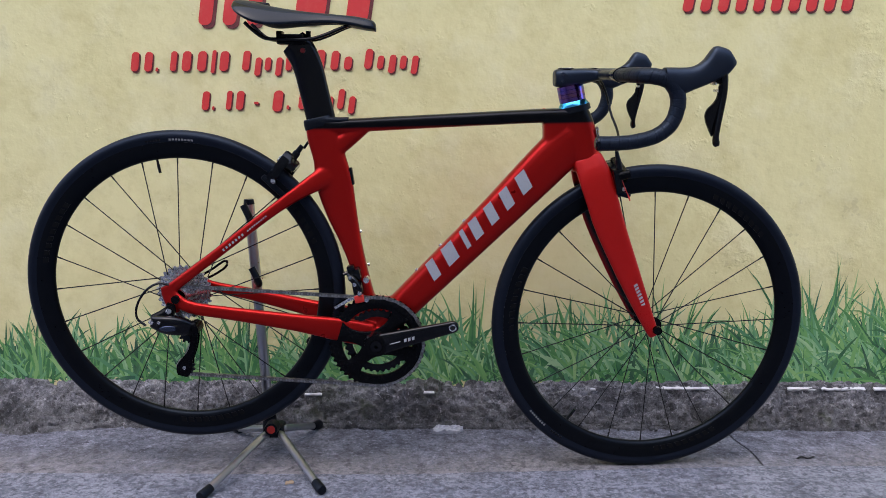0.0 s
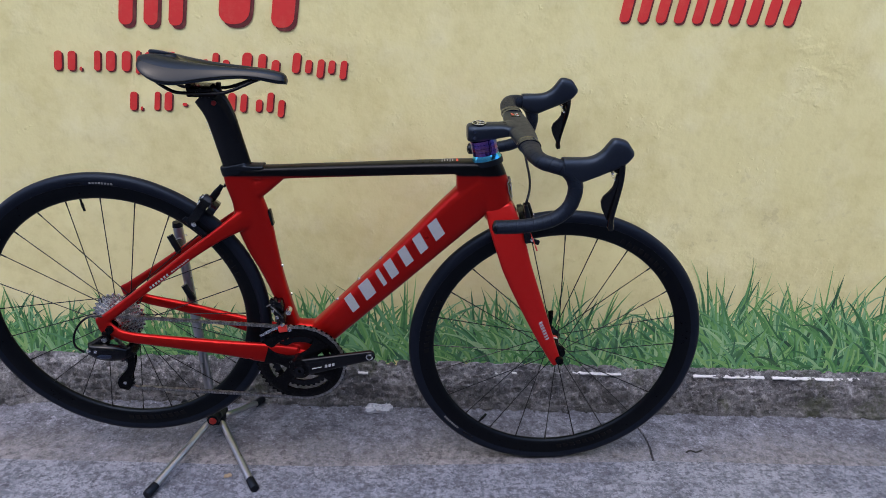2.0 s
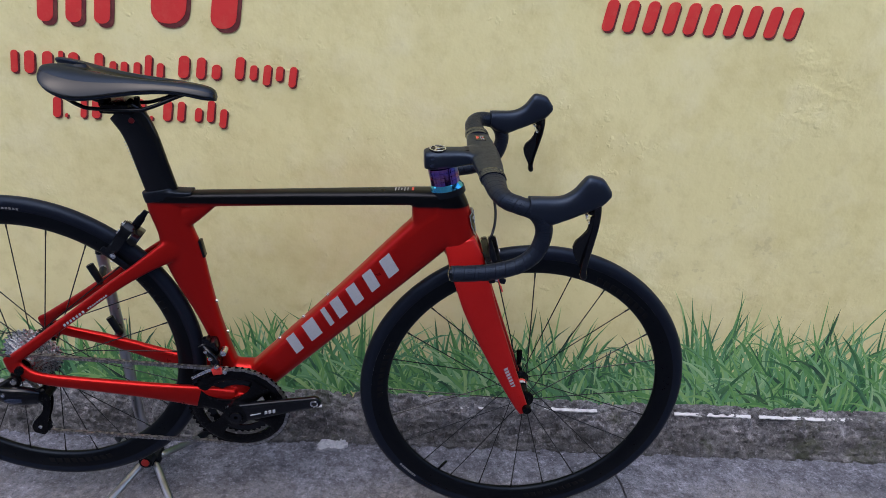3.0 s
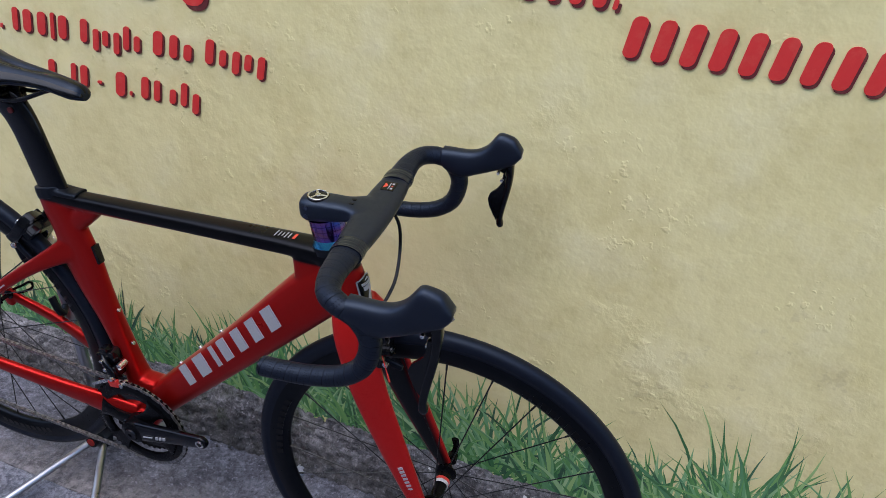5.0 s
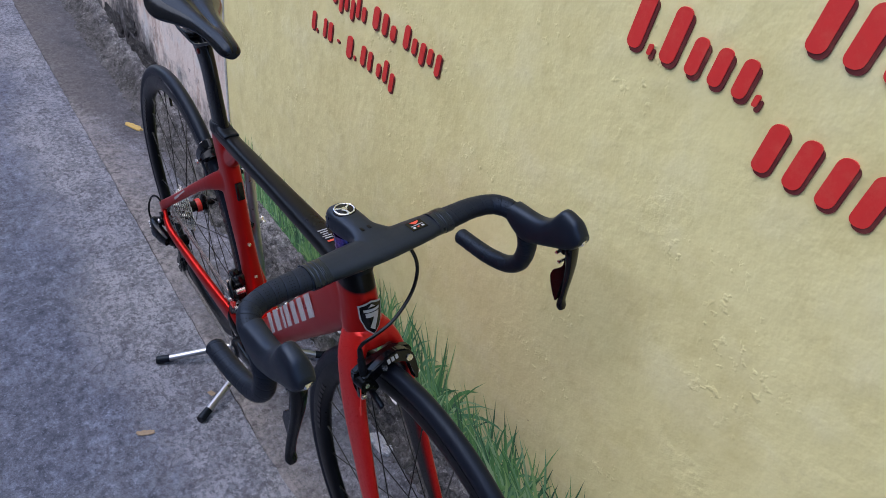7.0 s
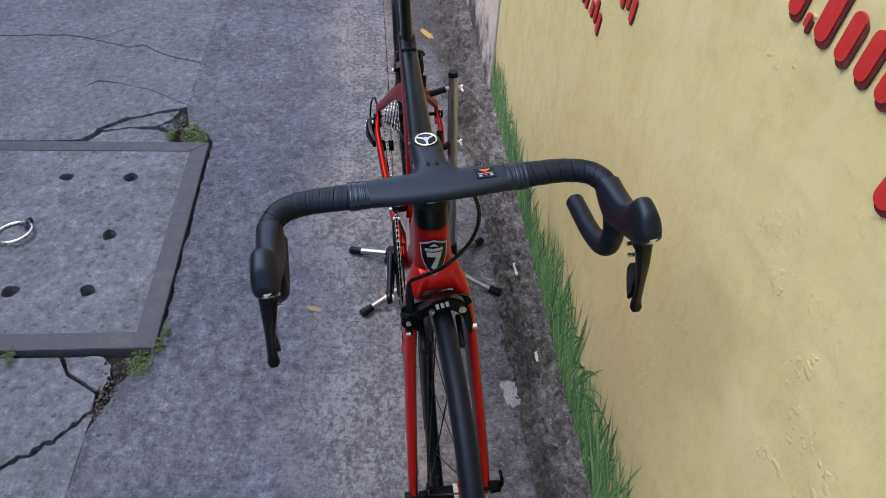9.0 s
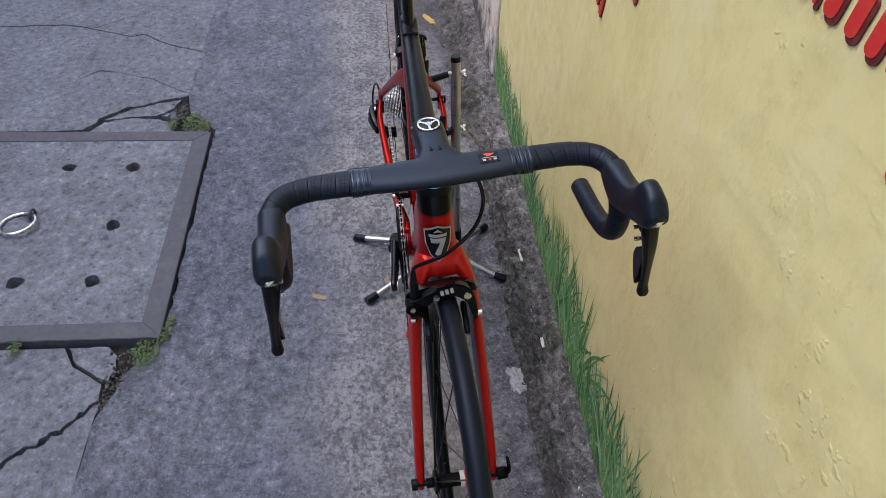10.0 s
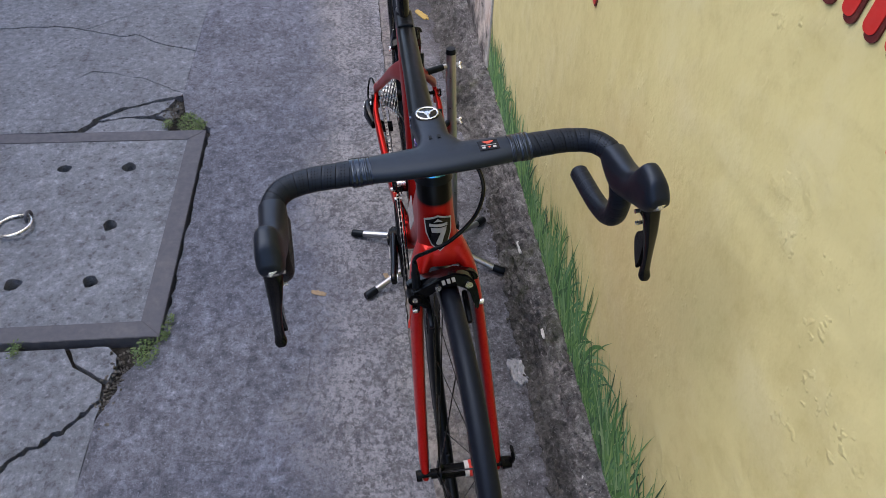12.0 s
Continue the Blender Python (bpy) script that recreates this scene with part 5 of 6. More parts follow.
# wheels
def build_wheel(name, center, label, m, spokes, rear, turn):
    bm = bmesh.new()
    prof = [(0.283, -0.004), (0.287, -0.0085), (0.297, -0.0118), (0.308, -0.0126), (0.3165, -0.0122), (0.3165, 0.0122), (0.308, 0.0126), (0.297, 0.0118), (0.287, 0.0085), (0.283, 0.004), (0.282, 0.0)]
    disc(bm, prof, (0, 0, 0), 120)
    wheel = part(name, bm, RIM, bike, label, m @ Matrix.Translation(center) @ pose(0, 0, 0, 0, turn, 0) @ Matrix.Diagonal((1.0, 1.0, 1.0, 1) if rear else (1.008, 1.0, 1.008, 1)))
    bm = bmesh.new()
    prof = [(0.3135, -0.0115)] + [(0.3265 + 0.0137 * math.sin(t), -0.0137 * math.cos(t)) for t in np.linspace(-0.55, math.pi + 0.55, 17)] + [(0.3135, 0.0115)]
    disc(bm, prof, (0, 0, 0), 120)
    part("tyre", bm, RUBBER, wheel, "black slick tyre")
    # printed patch on the tyre wall, as plain bars
    for a0, n, material in ((1.45, 8, TYREPRINT), (1.66, 5, RIMPRINT)):
        bm = bmesh.new()
        for k in range(n):
            for s in (-1, 1):
                a = a0 + k * 0.020
                pts = []
                for aa, rr in ((a, 0.3195), (a + 0.012, 0.3195), (a + 0.012, 0.3235), (a, 0.3235)):
                    pts.append((rr * math.cos(aa), rr * math.sin(aa)))
                plate(bm, pts, s * 0.0122, s * 0.0139)
        tagged(part("tyre_print", bm, material, wheel, smooth=0), kind="stuff")
    # faint gloss print on the rim
    bm = bmesh.new()
    for base in (0.35, 2.45, 4.6):
        for k in range(9):
            for s in (-1, 1):
                a = base + k * 0.055
                pts = [(rr * math.cos(aa), rr * math.sin(aa)) for aa, rr in ((a, 0.293), (a + 0.036, 0.293), (a + 0.046, 0.304), (a + 0.010, 0.304))]
                plate(bm, pts, s * 0.0112, s * 0.01265)
    tagged(part("rim_print", bm, RIMPRINT, wheel, smooth=0), kind="stuff")
    # hub
    w = 0.034 if not rear else 0.026
    bm = bmesh.new()
    body = [(0.0001, -0.05), (0.008, -0.05), (0.008, -w - 0.006), (0.019, -w - 0.003), (0.0195, -w), (0.012, -w + 0.006), (0.0105, 0.0), (0.012, w - 0.006), (0.0195, w), (0.019, w + 0.003), (0.008, w + 0.006), (0.008, 0.05), (0.0001, 0.05)]
    if rear:
        body = [(a * (1.25 if 0.01 < a else 1.0), b) for a, b in body]
    disc(bm, body, (0, 0, 0), 32)
    hub = part("hub", bm, BLACK_ALLOY, wheel, "black alloy hub")
    bm = bmesh.new()
    disc(bm, [(0.0128 if not rear else 0.0165, -0.006), (0.0128 if not rear else 0.0168, -0.0055), (0.0128 if not rear else 0.0168, 0.0055), (0.0124 if not rear else 0.0165, 0.006), (0.0105, 0.0)], (0, 0.010, 0), 28)
    part("hub_band", bm, REDPLASTIC if rear else WHITE_PAINT, wheel, "red printed band round the hub" if rear else "white label round the hub")
    if not rear:
        bm = bmesh.new()
        disc(bm, [(0.0110, 0.001), (0.0133, 0.001), (0.0133, 0.0065), (0.0110, 0.0065)], (0, 0.010, 0), 28)
        part("hub_stripe", bm, REDPLASTIC, wheel, "red stripe of the hub label")
    # spokes
    first = None
    for k in range(spokes):
        s = -1 if k % 2 else 1
        a = 2 * math.pi * k / spokes
        way = 1 if (k // 2) % 2 else -1
        if first is None:
            first = {}
        key = (s, way)
        if key not in first:
            bm = bmesh.new()
            da = 1.25 * way if rear else 0.0
            fr = 0.026 if rear else 0.019
            p = Vector((fr * math.cos(da), s * w, fr * math.sin(da)))
            q = Vector((0.2845, s * 0.0015, 0))
            tube(bm, [(*p, 0.0012, 0.0010), (*(p.lerp(q, 0.97)), 0.0012, 0.0010)], seg=6)
            tube(bm, [(*(p.lerp(q, 0.95)), 0.0017), (*q, 0.0019)], seg=6)
            first[key] = part("spoke", bm, SPOKE, wheel, m=pose(0, 0, 0, 0, -math.degrees(a), 0))
        else:
            again("spoke", first[key], wheel, pose(0, 0, 0, 0, -math.degrees(a), 0))
    # valve
    bm = bmesh.new()
    va = 1.72
    d = Vector((math.cos(va), 0, math.sin(va)))
    cyl(bm, d * 0.284, d * 0.262, 0.0024, seg=8)
    cyl(bm, d * 0.272, d * 0.254, 0.0033, 0.0028, 8)
    part("valve", bm, BLACK_GLOSS, wheel)
    return wheel


build_wheel("front_wheel", FRONT, "deep black carbon front wheel with black spokes", STEER, 24, False, -135)
build_wheel("rear_wheel", REAR, "deep black carbon rear wheel with black spokes", Matrix(), 24, True, 0)

# axle ends and skewers
bm = bmesh.new()
cyl(bm, (FRONT[0], -0.072, FRONT[2]), (FRONT[0], 0.070, FRONT[2]), 0.0045, seg=10)
cyl(bm, (FRONT[0], -0.073, FRONT[2]), (FRONT[0], -0.064, FRONT[2]), 0.0088, 0.0095, 14)
cyl(bm, (FRONT[0], 0.064, FRONT[2]), (FRONT[0], 0.080, FRONT[2]), 0.0105, 0.0095, 14)
tube(bm, spline([(FRONT[0], 0.076, FRONT[2], 0.004, 0.007), (FRONT[0] + 0.004, 0.082, FRONT[2] + 0.018, 0.0035, 0.006), (FRONT[0] + 0.002, 0.079, FRONT[2] + 0.042, 0.003, 0.007)]), seg=8, up=(0, 1, 0))
part("front_skewer", bm, BLACK_ALLOY, bike, m=STEER)
bm = bmesh.new()
cyl(bm, (REAR[0], -0.080, REAR[2]), (REAR[0], 0.078, REAR[2]), 0.0045, seg=10)
cyl(bm, (REAR[0], -0.081, REAR[2]), (REAR[0], -0.072, REAR[2]), 0.0085, 0.009, 14)
cyl(bm, (REAR[0], 0.072, REAR[2]), (REAR[0], 0.086, REAR[2]), 0.0105, 0.0095, 14)
tube(bm, spline([(-0.541, 0.083, 0.404), (-0.512, 0.085, 0.418), (-0.488, 0.085, 0.434), (-0.483, 0.085, 0.444), (-0.489, 0.085, 0.449), (-0.515, 0.085, 0.432), (-0.546, 0.083, 0.413)], 0.004), 0.0028, 8)
part("rear_skewer", bm, BLACK_ALLOY, bike)


def gear(bm, r, teeth, y0, y1, hole, center, depth=0.004):
    cx, cy, cz = center
    n = teeth * 4
    rings = []
    for k in range(n):
        t = 2 * math.pi * k / n
        rr = r if k % 4 in (1, 2) else r - depth
        c, s = math.cos(t), math.sin(t)
        rings.append([bm.verts.new((cx + a * c, cy + y, cz + a * s)) for a, y in ((rr, y0), (rr, y1), (hole, y1), (hole, y0))])
    ring_faces(bm, rings, closed=True)
    return bm


cassette = None
for i, teeth in enumerate((11, 12, 13, 14, 15, 17, 19, 21, 23, 25, 28)):
    bm = bmesh.new()
    y = -0.0565 + i * 0.0037
    r = teeth * 0.0127 / 2 / math.pi + 0.003
    gear(bm, r, teeth, y - 0.0008, y + 0.0008, max(0.017, r - 0.013), REAR, 0.0052)
    if cassette is None:
        disc(bm, [(0.015, -0.060), (0.0185, -0.060), (0.0185, -0.018), (0.015, -0.018)], REAR, 24)
        cassette = part("cassette", bm, STEEL, bike, "silver eleven speed cassette", smooth=30)
    else:
        part("sprocket", bm, STEEL, cassette, smooth=30)

# black spacers, sized to put in the dark of the gaps between sprockets
for i in range(10):
    bm = bmesh.new()
    y = -0.0565 + i * 0.0037
    r = (11, 12, 13, 14, 15, 17, 19, 21, 23, 25)[i] * 0.0127 / 2 / math.pi - 0.0042
    disc(bm, [(0.0165, y + 0.0010), (r, y + 0.0010), (r, y + 0.0027), (0.0165, y + 0.0027)], REAR, 36)
    part("spacer_ring", bm, BLACK_MATT, cassette)

# crankset
CY = -0.0445
bm = bmesh.new()
gear(bm, 0.1035, 50, CY - 0.002, CY + 0.002, 0.079, BB, 0.0045)
disc(bm, [(0.075, CY - 0.0035), (0.079, CY - 0.0055), (0.090, CY - 0.0055), (0.0965, CY - 0.002), (0.0965, CY + 0.002), (0.075, CY + 0.002)], BB, 72)
crank = part("crankset", bm, BLACK_ALLOY, bike, "black two-ring crankset", smooth=30)
bm = bmesh.new()
gear(bm, 0.0715, 34, CY + 0.006, CY + 0.009, 0.054, BB, 0.004)
part("inner_chainring", bm, BLACK_GLOSS, crank, "glossy black inner chainring", smooth=30)
bm = bmesh.new()
ang0 = math.atan2(0.042, 0.160)
for da in (0.62, -0.62, math.pi - 0.55, math.pi + 0.55):
    d = Vector((math.cos(ang0 + da), 0, math.sin(ang0 + da)))
    c = Vector(BB) + Vector((0, CY - 0.006, 0))
    tube(bm, spline([(*(c + d * 0.012), 0.006, 0.024), (*(c + d * 0.042), 0.005, 0.0145), (*(c + d * 0.066), 0.005, 0.0165), (*(c + d * 0.082), 0.004, 0.025)], 0.004), seg=12, up=(0, 1, 0), power=3)
disc(bm, [(0.0, -0.074), (0.014, -0.074), (0.024, -0.070), (0.028, -0.052), (0.026, -0.040), (0.0, -0.040)][1:-1], BB, 32)
part("spider", bm, BLACK_ALLOY, crank, "black four-arm spider")


def crank_arm(sgn):
    bm = bmesh.new()
    d = Vector((math.cos(ang0), 0, math.sin(ang0))) * (1 if sgn < 0 else -1)
    c = Vector(BB)
    off = lambda y: Vector((0, sgn * y, 0))
    tube(bm, spline([(*(c + off(0.060) - d * 0.014), 0.009, 0.024), (*(c + off(0.063) + d * 0.03), 0.009, 0.0215), (*(c + off(0.066) + d * 0.10), 0.0075, 0.0165), (*(c + off(0.069) + d * 0.150), 0.007, 0.0135), (*(c + off(0.070) + d * 0.170), 0.0068, 0.0125), (*(c + off(0.070) + d * 0.177), 0.005, 0.006)], 0.006), seg=16, up=(0, 1, 0), power=3.2)
    arm = part("crank_arm", bm, BLACK_GLOSS, crank, "glossy black crank arm")
    bm = bmesh.new()
    e = c + d * 0.1655
    disc(bm, [(0.0052, -0.0079), (0.0078, -0.0079), (0.0078, 0.0079), (0.0052, 0.0079)], (e.x, sgn * 0.070, e.z), 20)
    part("pedal_eye", bm, STEEL, arm)
    # dark disc that stands for the shade in the open hole
    bm = bmesh.new()
    disc(bm, [(0.0006, -0.0015), (0.0045, -0.0015), (0.0045, 0.0015), (0.0006, 0.0015)], (e.x, sgn * 0.0765, e.z), 12)
    part("pedal_hole", bm, SOIL, arm)
    if sgn < 0:
        u = d
        v = Vector((-d.z, 0, d.x))
        skin_bars(arm, [(0.060 + k * 0.0085, 0.0655 + k * 0.0085, -0.0032, 0.0032) for k in range(3)] + [(0.030, 0.052, -0.0006, 0.0006)], c - v * 0.002, u, v, -0.0747, 0.01, SILVERPRINT, "print", 0.3)
    return arm


crank_arm(-1)
crank_arm(1)
bm = bmesh.new()
disc(bm, [(0.004, -0.077), (0.012, -0.077), (0.0135, -0.072), (0.0135, -0.06), (0.004, -0.06)], BB, 20)
part("crank_bolt", bm, BLACK_GLOSS, crank)


# chain
def build_chain():
    low_r, jockey_u, jockey_l = 0.0985, Vector((-0.535, -0.054, 0.325)), Vector((-0.545, -0.054, 0.252))
    sprocket = 0.0242
    c, r = Vector(BB), Vector(REAR)
    pts = []
    # over the top from the sprocket to the ring, round the ring, back to the lower and upper pulley
    for a in np.linspace(math.radians(235), math.radians(98), 12):
        pts.append((r.x + sprocket * math.cos(a), -0.0565, r.z + sprocket * math.sin(a)))
    for a in np.linspace(math.radians(97), math.radians(-98), 34):
        pts.append((c.x + low_r * math.cos(a), CY, c.z + low_r * math.sin(a)))
    for a in np.linspace(math.radians(-80), math.radians(-265), 9):
        pts.append((jockey_l.x + 0.017 * math.cos(a), -0.054, jockey_l.z + 0.017 * math.sin(a)))
    for a in np.linspace(math.radians(-60), math.radians(75), 7):
        pts.append((jockey_u.x + 0.017 * math.cos(a), -0.054, jockey_u.z + 0.017 * math.sin(a)))
    pts.append(pts[0])
    line, total = [Vector(p) for p in pts], 0.0
    out, need = [], 0.0
    for a, b in zip(line, line[1:]):
        d = (b - a).length
        while need <= d:
            out.append(a.lerp(b, need / d))
            need += 0.0127 / 1.0
        need -= d
    bm = bmesh.new()
    for i, (a, b) in enumerate(zip(out, out[1:])):
        d = (b - a).normalized()
        n = Vector((-d.z, 0, d.x))
        for s in (-1, 1):
            y = s * (0.0027 if i % 2 else 0.0018)
            o0, o1 = [], []
            for k in range(10):
                t = 2 * math.pi * k / 10
                cs, sn = math.cos(t), math.sin(t)
                base = b if cs > 0 else a
                waist = 0.0042 - 0.0006 * (abs(cs) < 0.35)
                q = base + d * cs * 0.0042 + n * sn * waist
                o0.append(bm.verts.new(q + Vector((0, y - 0.0005, 0))))
                o1.append(bm.verts.new(q + Vector((0, y + 0.0005, 0))))
            count = len(bm.faces)
            ring_faces(bm, [o0, o1])
            bm.faces.ensure_lookup_table()
            for f in bm.faces[count:]:
                f.material_index = i % 2
        cyl(bm, a + Vector((0, -0.0033, 0)), a + Vector((0, 0.0033, 0)), 0.0026, seg=6)
    part("chain", bm, [CHAINSTEEL, DARKCHAIN], bike, "oily steel chain", smooth=30)


build_chain()

# rear derailleur
bm = bmesh.new()
cyl(bm, (-0.560, -0.083, 0.384), (-0.560, -0.062, 0.384), 0.011, 0.012, 18)
block(bm, (0.020, 0.012, 0.030), pose(-0.5605, -0.072, 0.384, 0, 14, 0), 0.004)
tube(bm, spline([(-0.560, -0.076, 0.384, 0.008, 0.011), (-0.577, -0.083, 0.372, 0.009, 0.013), (-0.593, -0.088, 0.366, 0.009, 0.012)], 0.004), seg=12, up=(0, 1, 0))
rd = part("rear_derailleur", bm, BLACK_ALLOY, bike, "black and grey rear derailleur")
bm = bmesh.new()
tube(bm, spline([(-0.592, -0.090, 0.365, 0.010, 0.013), (-0.568, -0.092, 0.359, 0.012, 0.0190), (-0.542, -0.088, 0.354, 0.012, 0.0200), (-0.522, -0.080, 0.347, 0.010, 0.016)], 0.004), seg=12, up=(0, 1, 0), power=3)
link = part("link_body", bm, BLACK_GLOSS, rd, "glossy black link body")
bm = bmesh.new()
tube(bm, spline([(-0.574, -0.1015, 0.352, 0.003, 0.003), (-0.560, -0.1025, 0.353, 0.003, 0.006), (-0.544, -0.0985, 0.352, 0.003, 0.005)], 0.004), seg=10, up=(0, 1, 0), power=3)
part("link_plate", bm, GUNMETAL, link, "polished blue-grey plate")
bm = bmesh.new()
tube(bm, spline([(-0.555, -0.078, 0.348, 0.006, 0.012), (-0.532, -0.074, 0.342, 0.009, 0.015), (-0.515, -0.064, 0.345, 0.010, 0.014)], 0.004), seg=12, up=(0, 1, 0))
cyl(bm, (-0.520, -0.072, 0.338), (-0.520, -0.036, 0.338), 0.0135, seg=18)
part("lower_knuckle", bm, BLACK_ALLOY, rd)
for y in (-0.061, -0.047):
    bm = bmesh.new()
    tube(bm, spline([(-0.526, y, 0.344, 0.0012, 0.012), (-0.521, y, 0.318, 0.0012, 0.0085), (-0.527, y, 0.290, 0.0012, 0.0075), (-0.538, y, 0.270, 0.0012, 0.011), (-0.545, y, 0.254, 0.0012, 0.0165), (-0.549, y, 0.240, 0.0012, 0.015), (-0.551, y, 0.233, 0.0012, 0.010)], 0.006), seg=8, up=(0, 1, 0), power=4)
    part("cage_plate", bm, BLACK_ALLOY, rd)
for x, z in ((-0.535, 0.325), (-0.545, 0.252)):
    bm = bmesh.new()
    gear(bm, 0.0205, 11, -0.0565, -0.0515, 0.004, (x, 0, z), 0.005)
    part("jockey_wheel", bm, BLACK_MATT, rd, smooth=30)
for p, r in (((-0.560, -0.0865, 0.384), 0.0060), ((-0.592, -0.1015, 0.366), 0.0050), ((-0.575, -0.1050, 0.366), 0.0036), ((-0.545, -0.0645, 0.252), 0.0036)):
    bm = bmesh.new()
    cyl(bm, p, (p[0], p[1] + 0.007, p[2]), r, seg=12)
    part("bolt", bm, STEEL, rd, "small silver bolt")
bm = bmesh.new()
tube(bm, spline([(-0.560, -0.070, 0.436), (-0.580, -0.074, 0.441), (-0.604, -0.080, 0.428), (-0.622, -0.086, 0.400), (-0.624, -0.090, 0.372), (-0.607, -0.090, 0.355)]), 0.0025, 8)
part("rear_cable", bm, BLACK_GLOSS, bike)

# front derailleur
bm = bmesh.new()
block(bm, (0.028, 0.030, 0.026), pose(-0.184, -0.026, 0.448, 0, -12, 0), 0.005)
block(bm, (0.016, 0.018, 0.012), pose(-0.190, -0.034, 0.463, 0, -20, 0), 0.003)
block(bm, (0.021, 0.026, 0.026), pose(-0.176, -0.034, 0.420, 0, -8, 0), 0.004)
tube(bm, spline([(-0.196, -0.036, 0.450, 0.005), (-0.184, -0.046, 0.440, 0.007), (-0.172, -0.047, 0.420, 0.007), (-0.172, -0.047, 0.404, 0.006)], 0.004), seg=10)
tube(bm, spline([(-0.176, -0.030, 0.452, 0.004), (-0.194, -0.036, 0.454, 0.004), (-0.206, -0.040, 0.450, 0.003)], 0.003), seg=8)
fd = part("front_derailleur", bm, BLACK_GLOSS, bike, "gloss black front derailleur with silver bolts")
for y in (-0.051, -0.036):
    bm = bmesh.new()
    tube(bm, spline([(-0.224, y, 0.380, 0.001, 0.0025), (-0.208, y, 0.390, 0.001, 0.0034), (-0.190, y, 0.400, 0.001, 0.0036), (-0.165, y, 0.409, 0.001, 0.004)], 0.006), seg=8, up=(0, 1, 0), power=4)
    part("cage_plate", bm, STEEL if y < -0.05 else BLACK_ALLOY, fd, "bare metal chain guide" if y < -0.05 else "")
for p, r, l in (((-0.158, -0.044, 0.438), 0.0062, 0.018), ((-0.181, -0.056, 0.432), 0.0040, 0.010), ((-0.171, -0.058, 0.414), 0.0042, 0.010), ((-0.157, -0.052, 0.398), 0.0048, 0.016), ((-0.190, -0.052, 0.446), 0.0035, 0.008)):
    bm = bmesh.new()
    cyl(bm, p, (p[0], p[1] + l, p[2]), r, seg=12)
    part("bolt", bm, STEEL, fd, "silver bolt")
bm = bmesh.new()
block(bm, (0.020, 0.008, 0.016), pose(-0.172, -0.050, 0.400, 0, -10, 0), 0.002)
part("clamp_plate", bm, REDPLASTIC, fd, "red clamp plate")


# brakes
def build_brake(name, m, label, front):
    """A dual-pivot caliper, built round its pivot bolt with x to the outside of the wheel's way."""
    def arm(outline, x0, x1, edge):
        b2 = bmesh.new()
        ring_faces(b2, [[b2.verts.new((x, y, z)) for y, z in outline] for x in (x0, x1)])
        bmesh.ops.bevel(b2, geom=b2.edges[:], offset=edge, segments=2, affect="EDGES", clamp_overlap=True)
        return b2

    bm = arm([(-0.054, 0.013), (-0.050, 0.020), (-0.036, 0.026), (-0.014, 0.0385), (0.010, 0.044), (0.026, 0.039), (0.036, 0.029), (0.0405, 0.014), (0.0425, -0.004), (0.0415, -0.020), (0.0360, -0.020), (0.0350, -0.004), (0.031, 0.012), (0.024, 0.020), (0.012, 0.0268), (-0.012, 0.0258), (-0.024, 0.018), (-0.036, 0.006), (-0.050, 0.006)], 0.010, 0.025, 0.0022)
    ob = part(name, bm, BLACK_GLOSS, bike, label, m, smooth=30)
    bm = arm([(0.046, 0.020), (0.040, 0.032), (0.014, 0.040), (-0.018, 0.034), (-0.040, 0.030), (-0.054, 0.026), (-0.055, 0.014), (-0.050, -0.004), (-0.049, -0.024), (-0.040, -0.024), (-0.039, -0.002), (-0.030, 0.014), (-0.014, 0.0260), (0.014, 0.0265), (0.030, 0.016)], -0.004, 0.0090, 0.0020)
    part("inner_arm", bm, BLACK_GLOSS, ob, "gloss black rear arm", smooth=30)
    bm = bmesh.new()
    cyl(bm, (0.006, -0.047, 0.012), (0.0285, -0.047, 0.012), 0.0095, 0.0090, 20)
    part("cable_clamp", bm, BLACK_ALLOY, ob, "round black cable clamp", smooth=30)
    bm = bmesh.new()
    tube(bm, spline([(0.024, -0.052, 0.016, 0.003, 0.006), (0.025, -0.040, 0.010, 0.003, 0.008), (0.022, -0.030, -0.004, 0.003, 0.005)], 0.005), seg=8, up=(1, 0, 0), power=4)
    part("release_lever", bm, BLACK_ALLOY, ob)
    cable_y = -0.042
    bm = bmesh.new()
    cyl(bm, (0.012, cable_y, 0.022), (0.012, cable_y, 0.046), 0.0062, 0.0058, 14)
    cyl(bm, (0.012, cable_y, 0.044), (0.012, cable_y, 0.062), 0.0050, 0.0038, 12)
    part("barrel_adjuster", bm, BLACK_MATT, ob)
    for y in (-0.040, 0.040):
        bm = bmesh.new()
        s = 1 if y > 0 else -1
        block(bm, (0.050, 0.008, 0.011), pose(0.006, y - s * 0.013, -0.026, 0, 30 if front else -8, 0), 0.003)
        part("brake_pad", bm, BLACK_MATT, ob, "black brake block")
        bm = bmesh.new()
        cyl(bm, (0.012, y + s * 0.0100, -0.016), (0.012, y + s * 0.004, -0.016), 0.0042, seg=12)
        part("pad_bolt", bm, STEEL, ob, "silver bolt")
    for p, r in (((0.027, 0.0285, 0.0235), 0.0052), ((0.0275, -0.014, 0.0245), 0.0042), ((0.0300, -0.047, 0.012), 0.0036)):
        bm = bmesh.new()
        cyl(bm, (p[0] - 0.012, p[1], p[2]), p, r, seg=14)
        part("pivot_bolt", bm, STEEL, ob, "silver bolt")
    bm = bmesh.new()
    for k in range(3):
        block(bm, (0.0012, 0.0046, 0.0075), pose(0.0252, -0.006 + k * 0.0068, 0.0318 + 0.0014 * k, 12, 0, 0))
    part("print", bm, SILVERPRINT, ob, smooth=0)
    bm = bmesh.new()
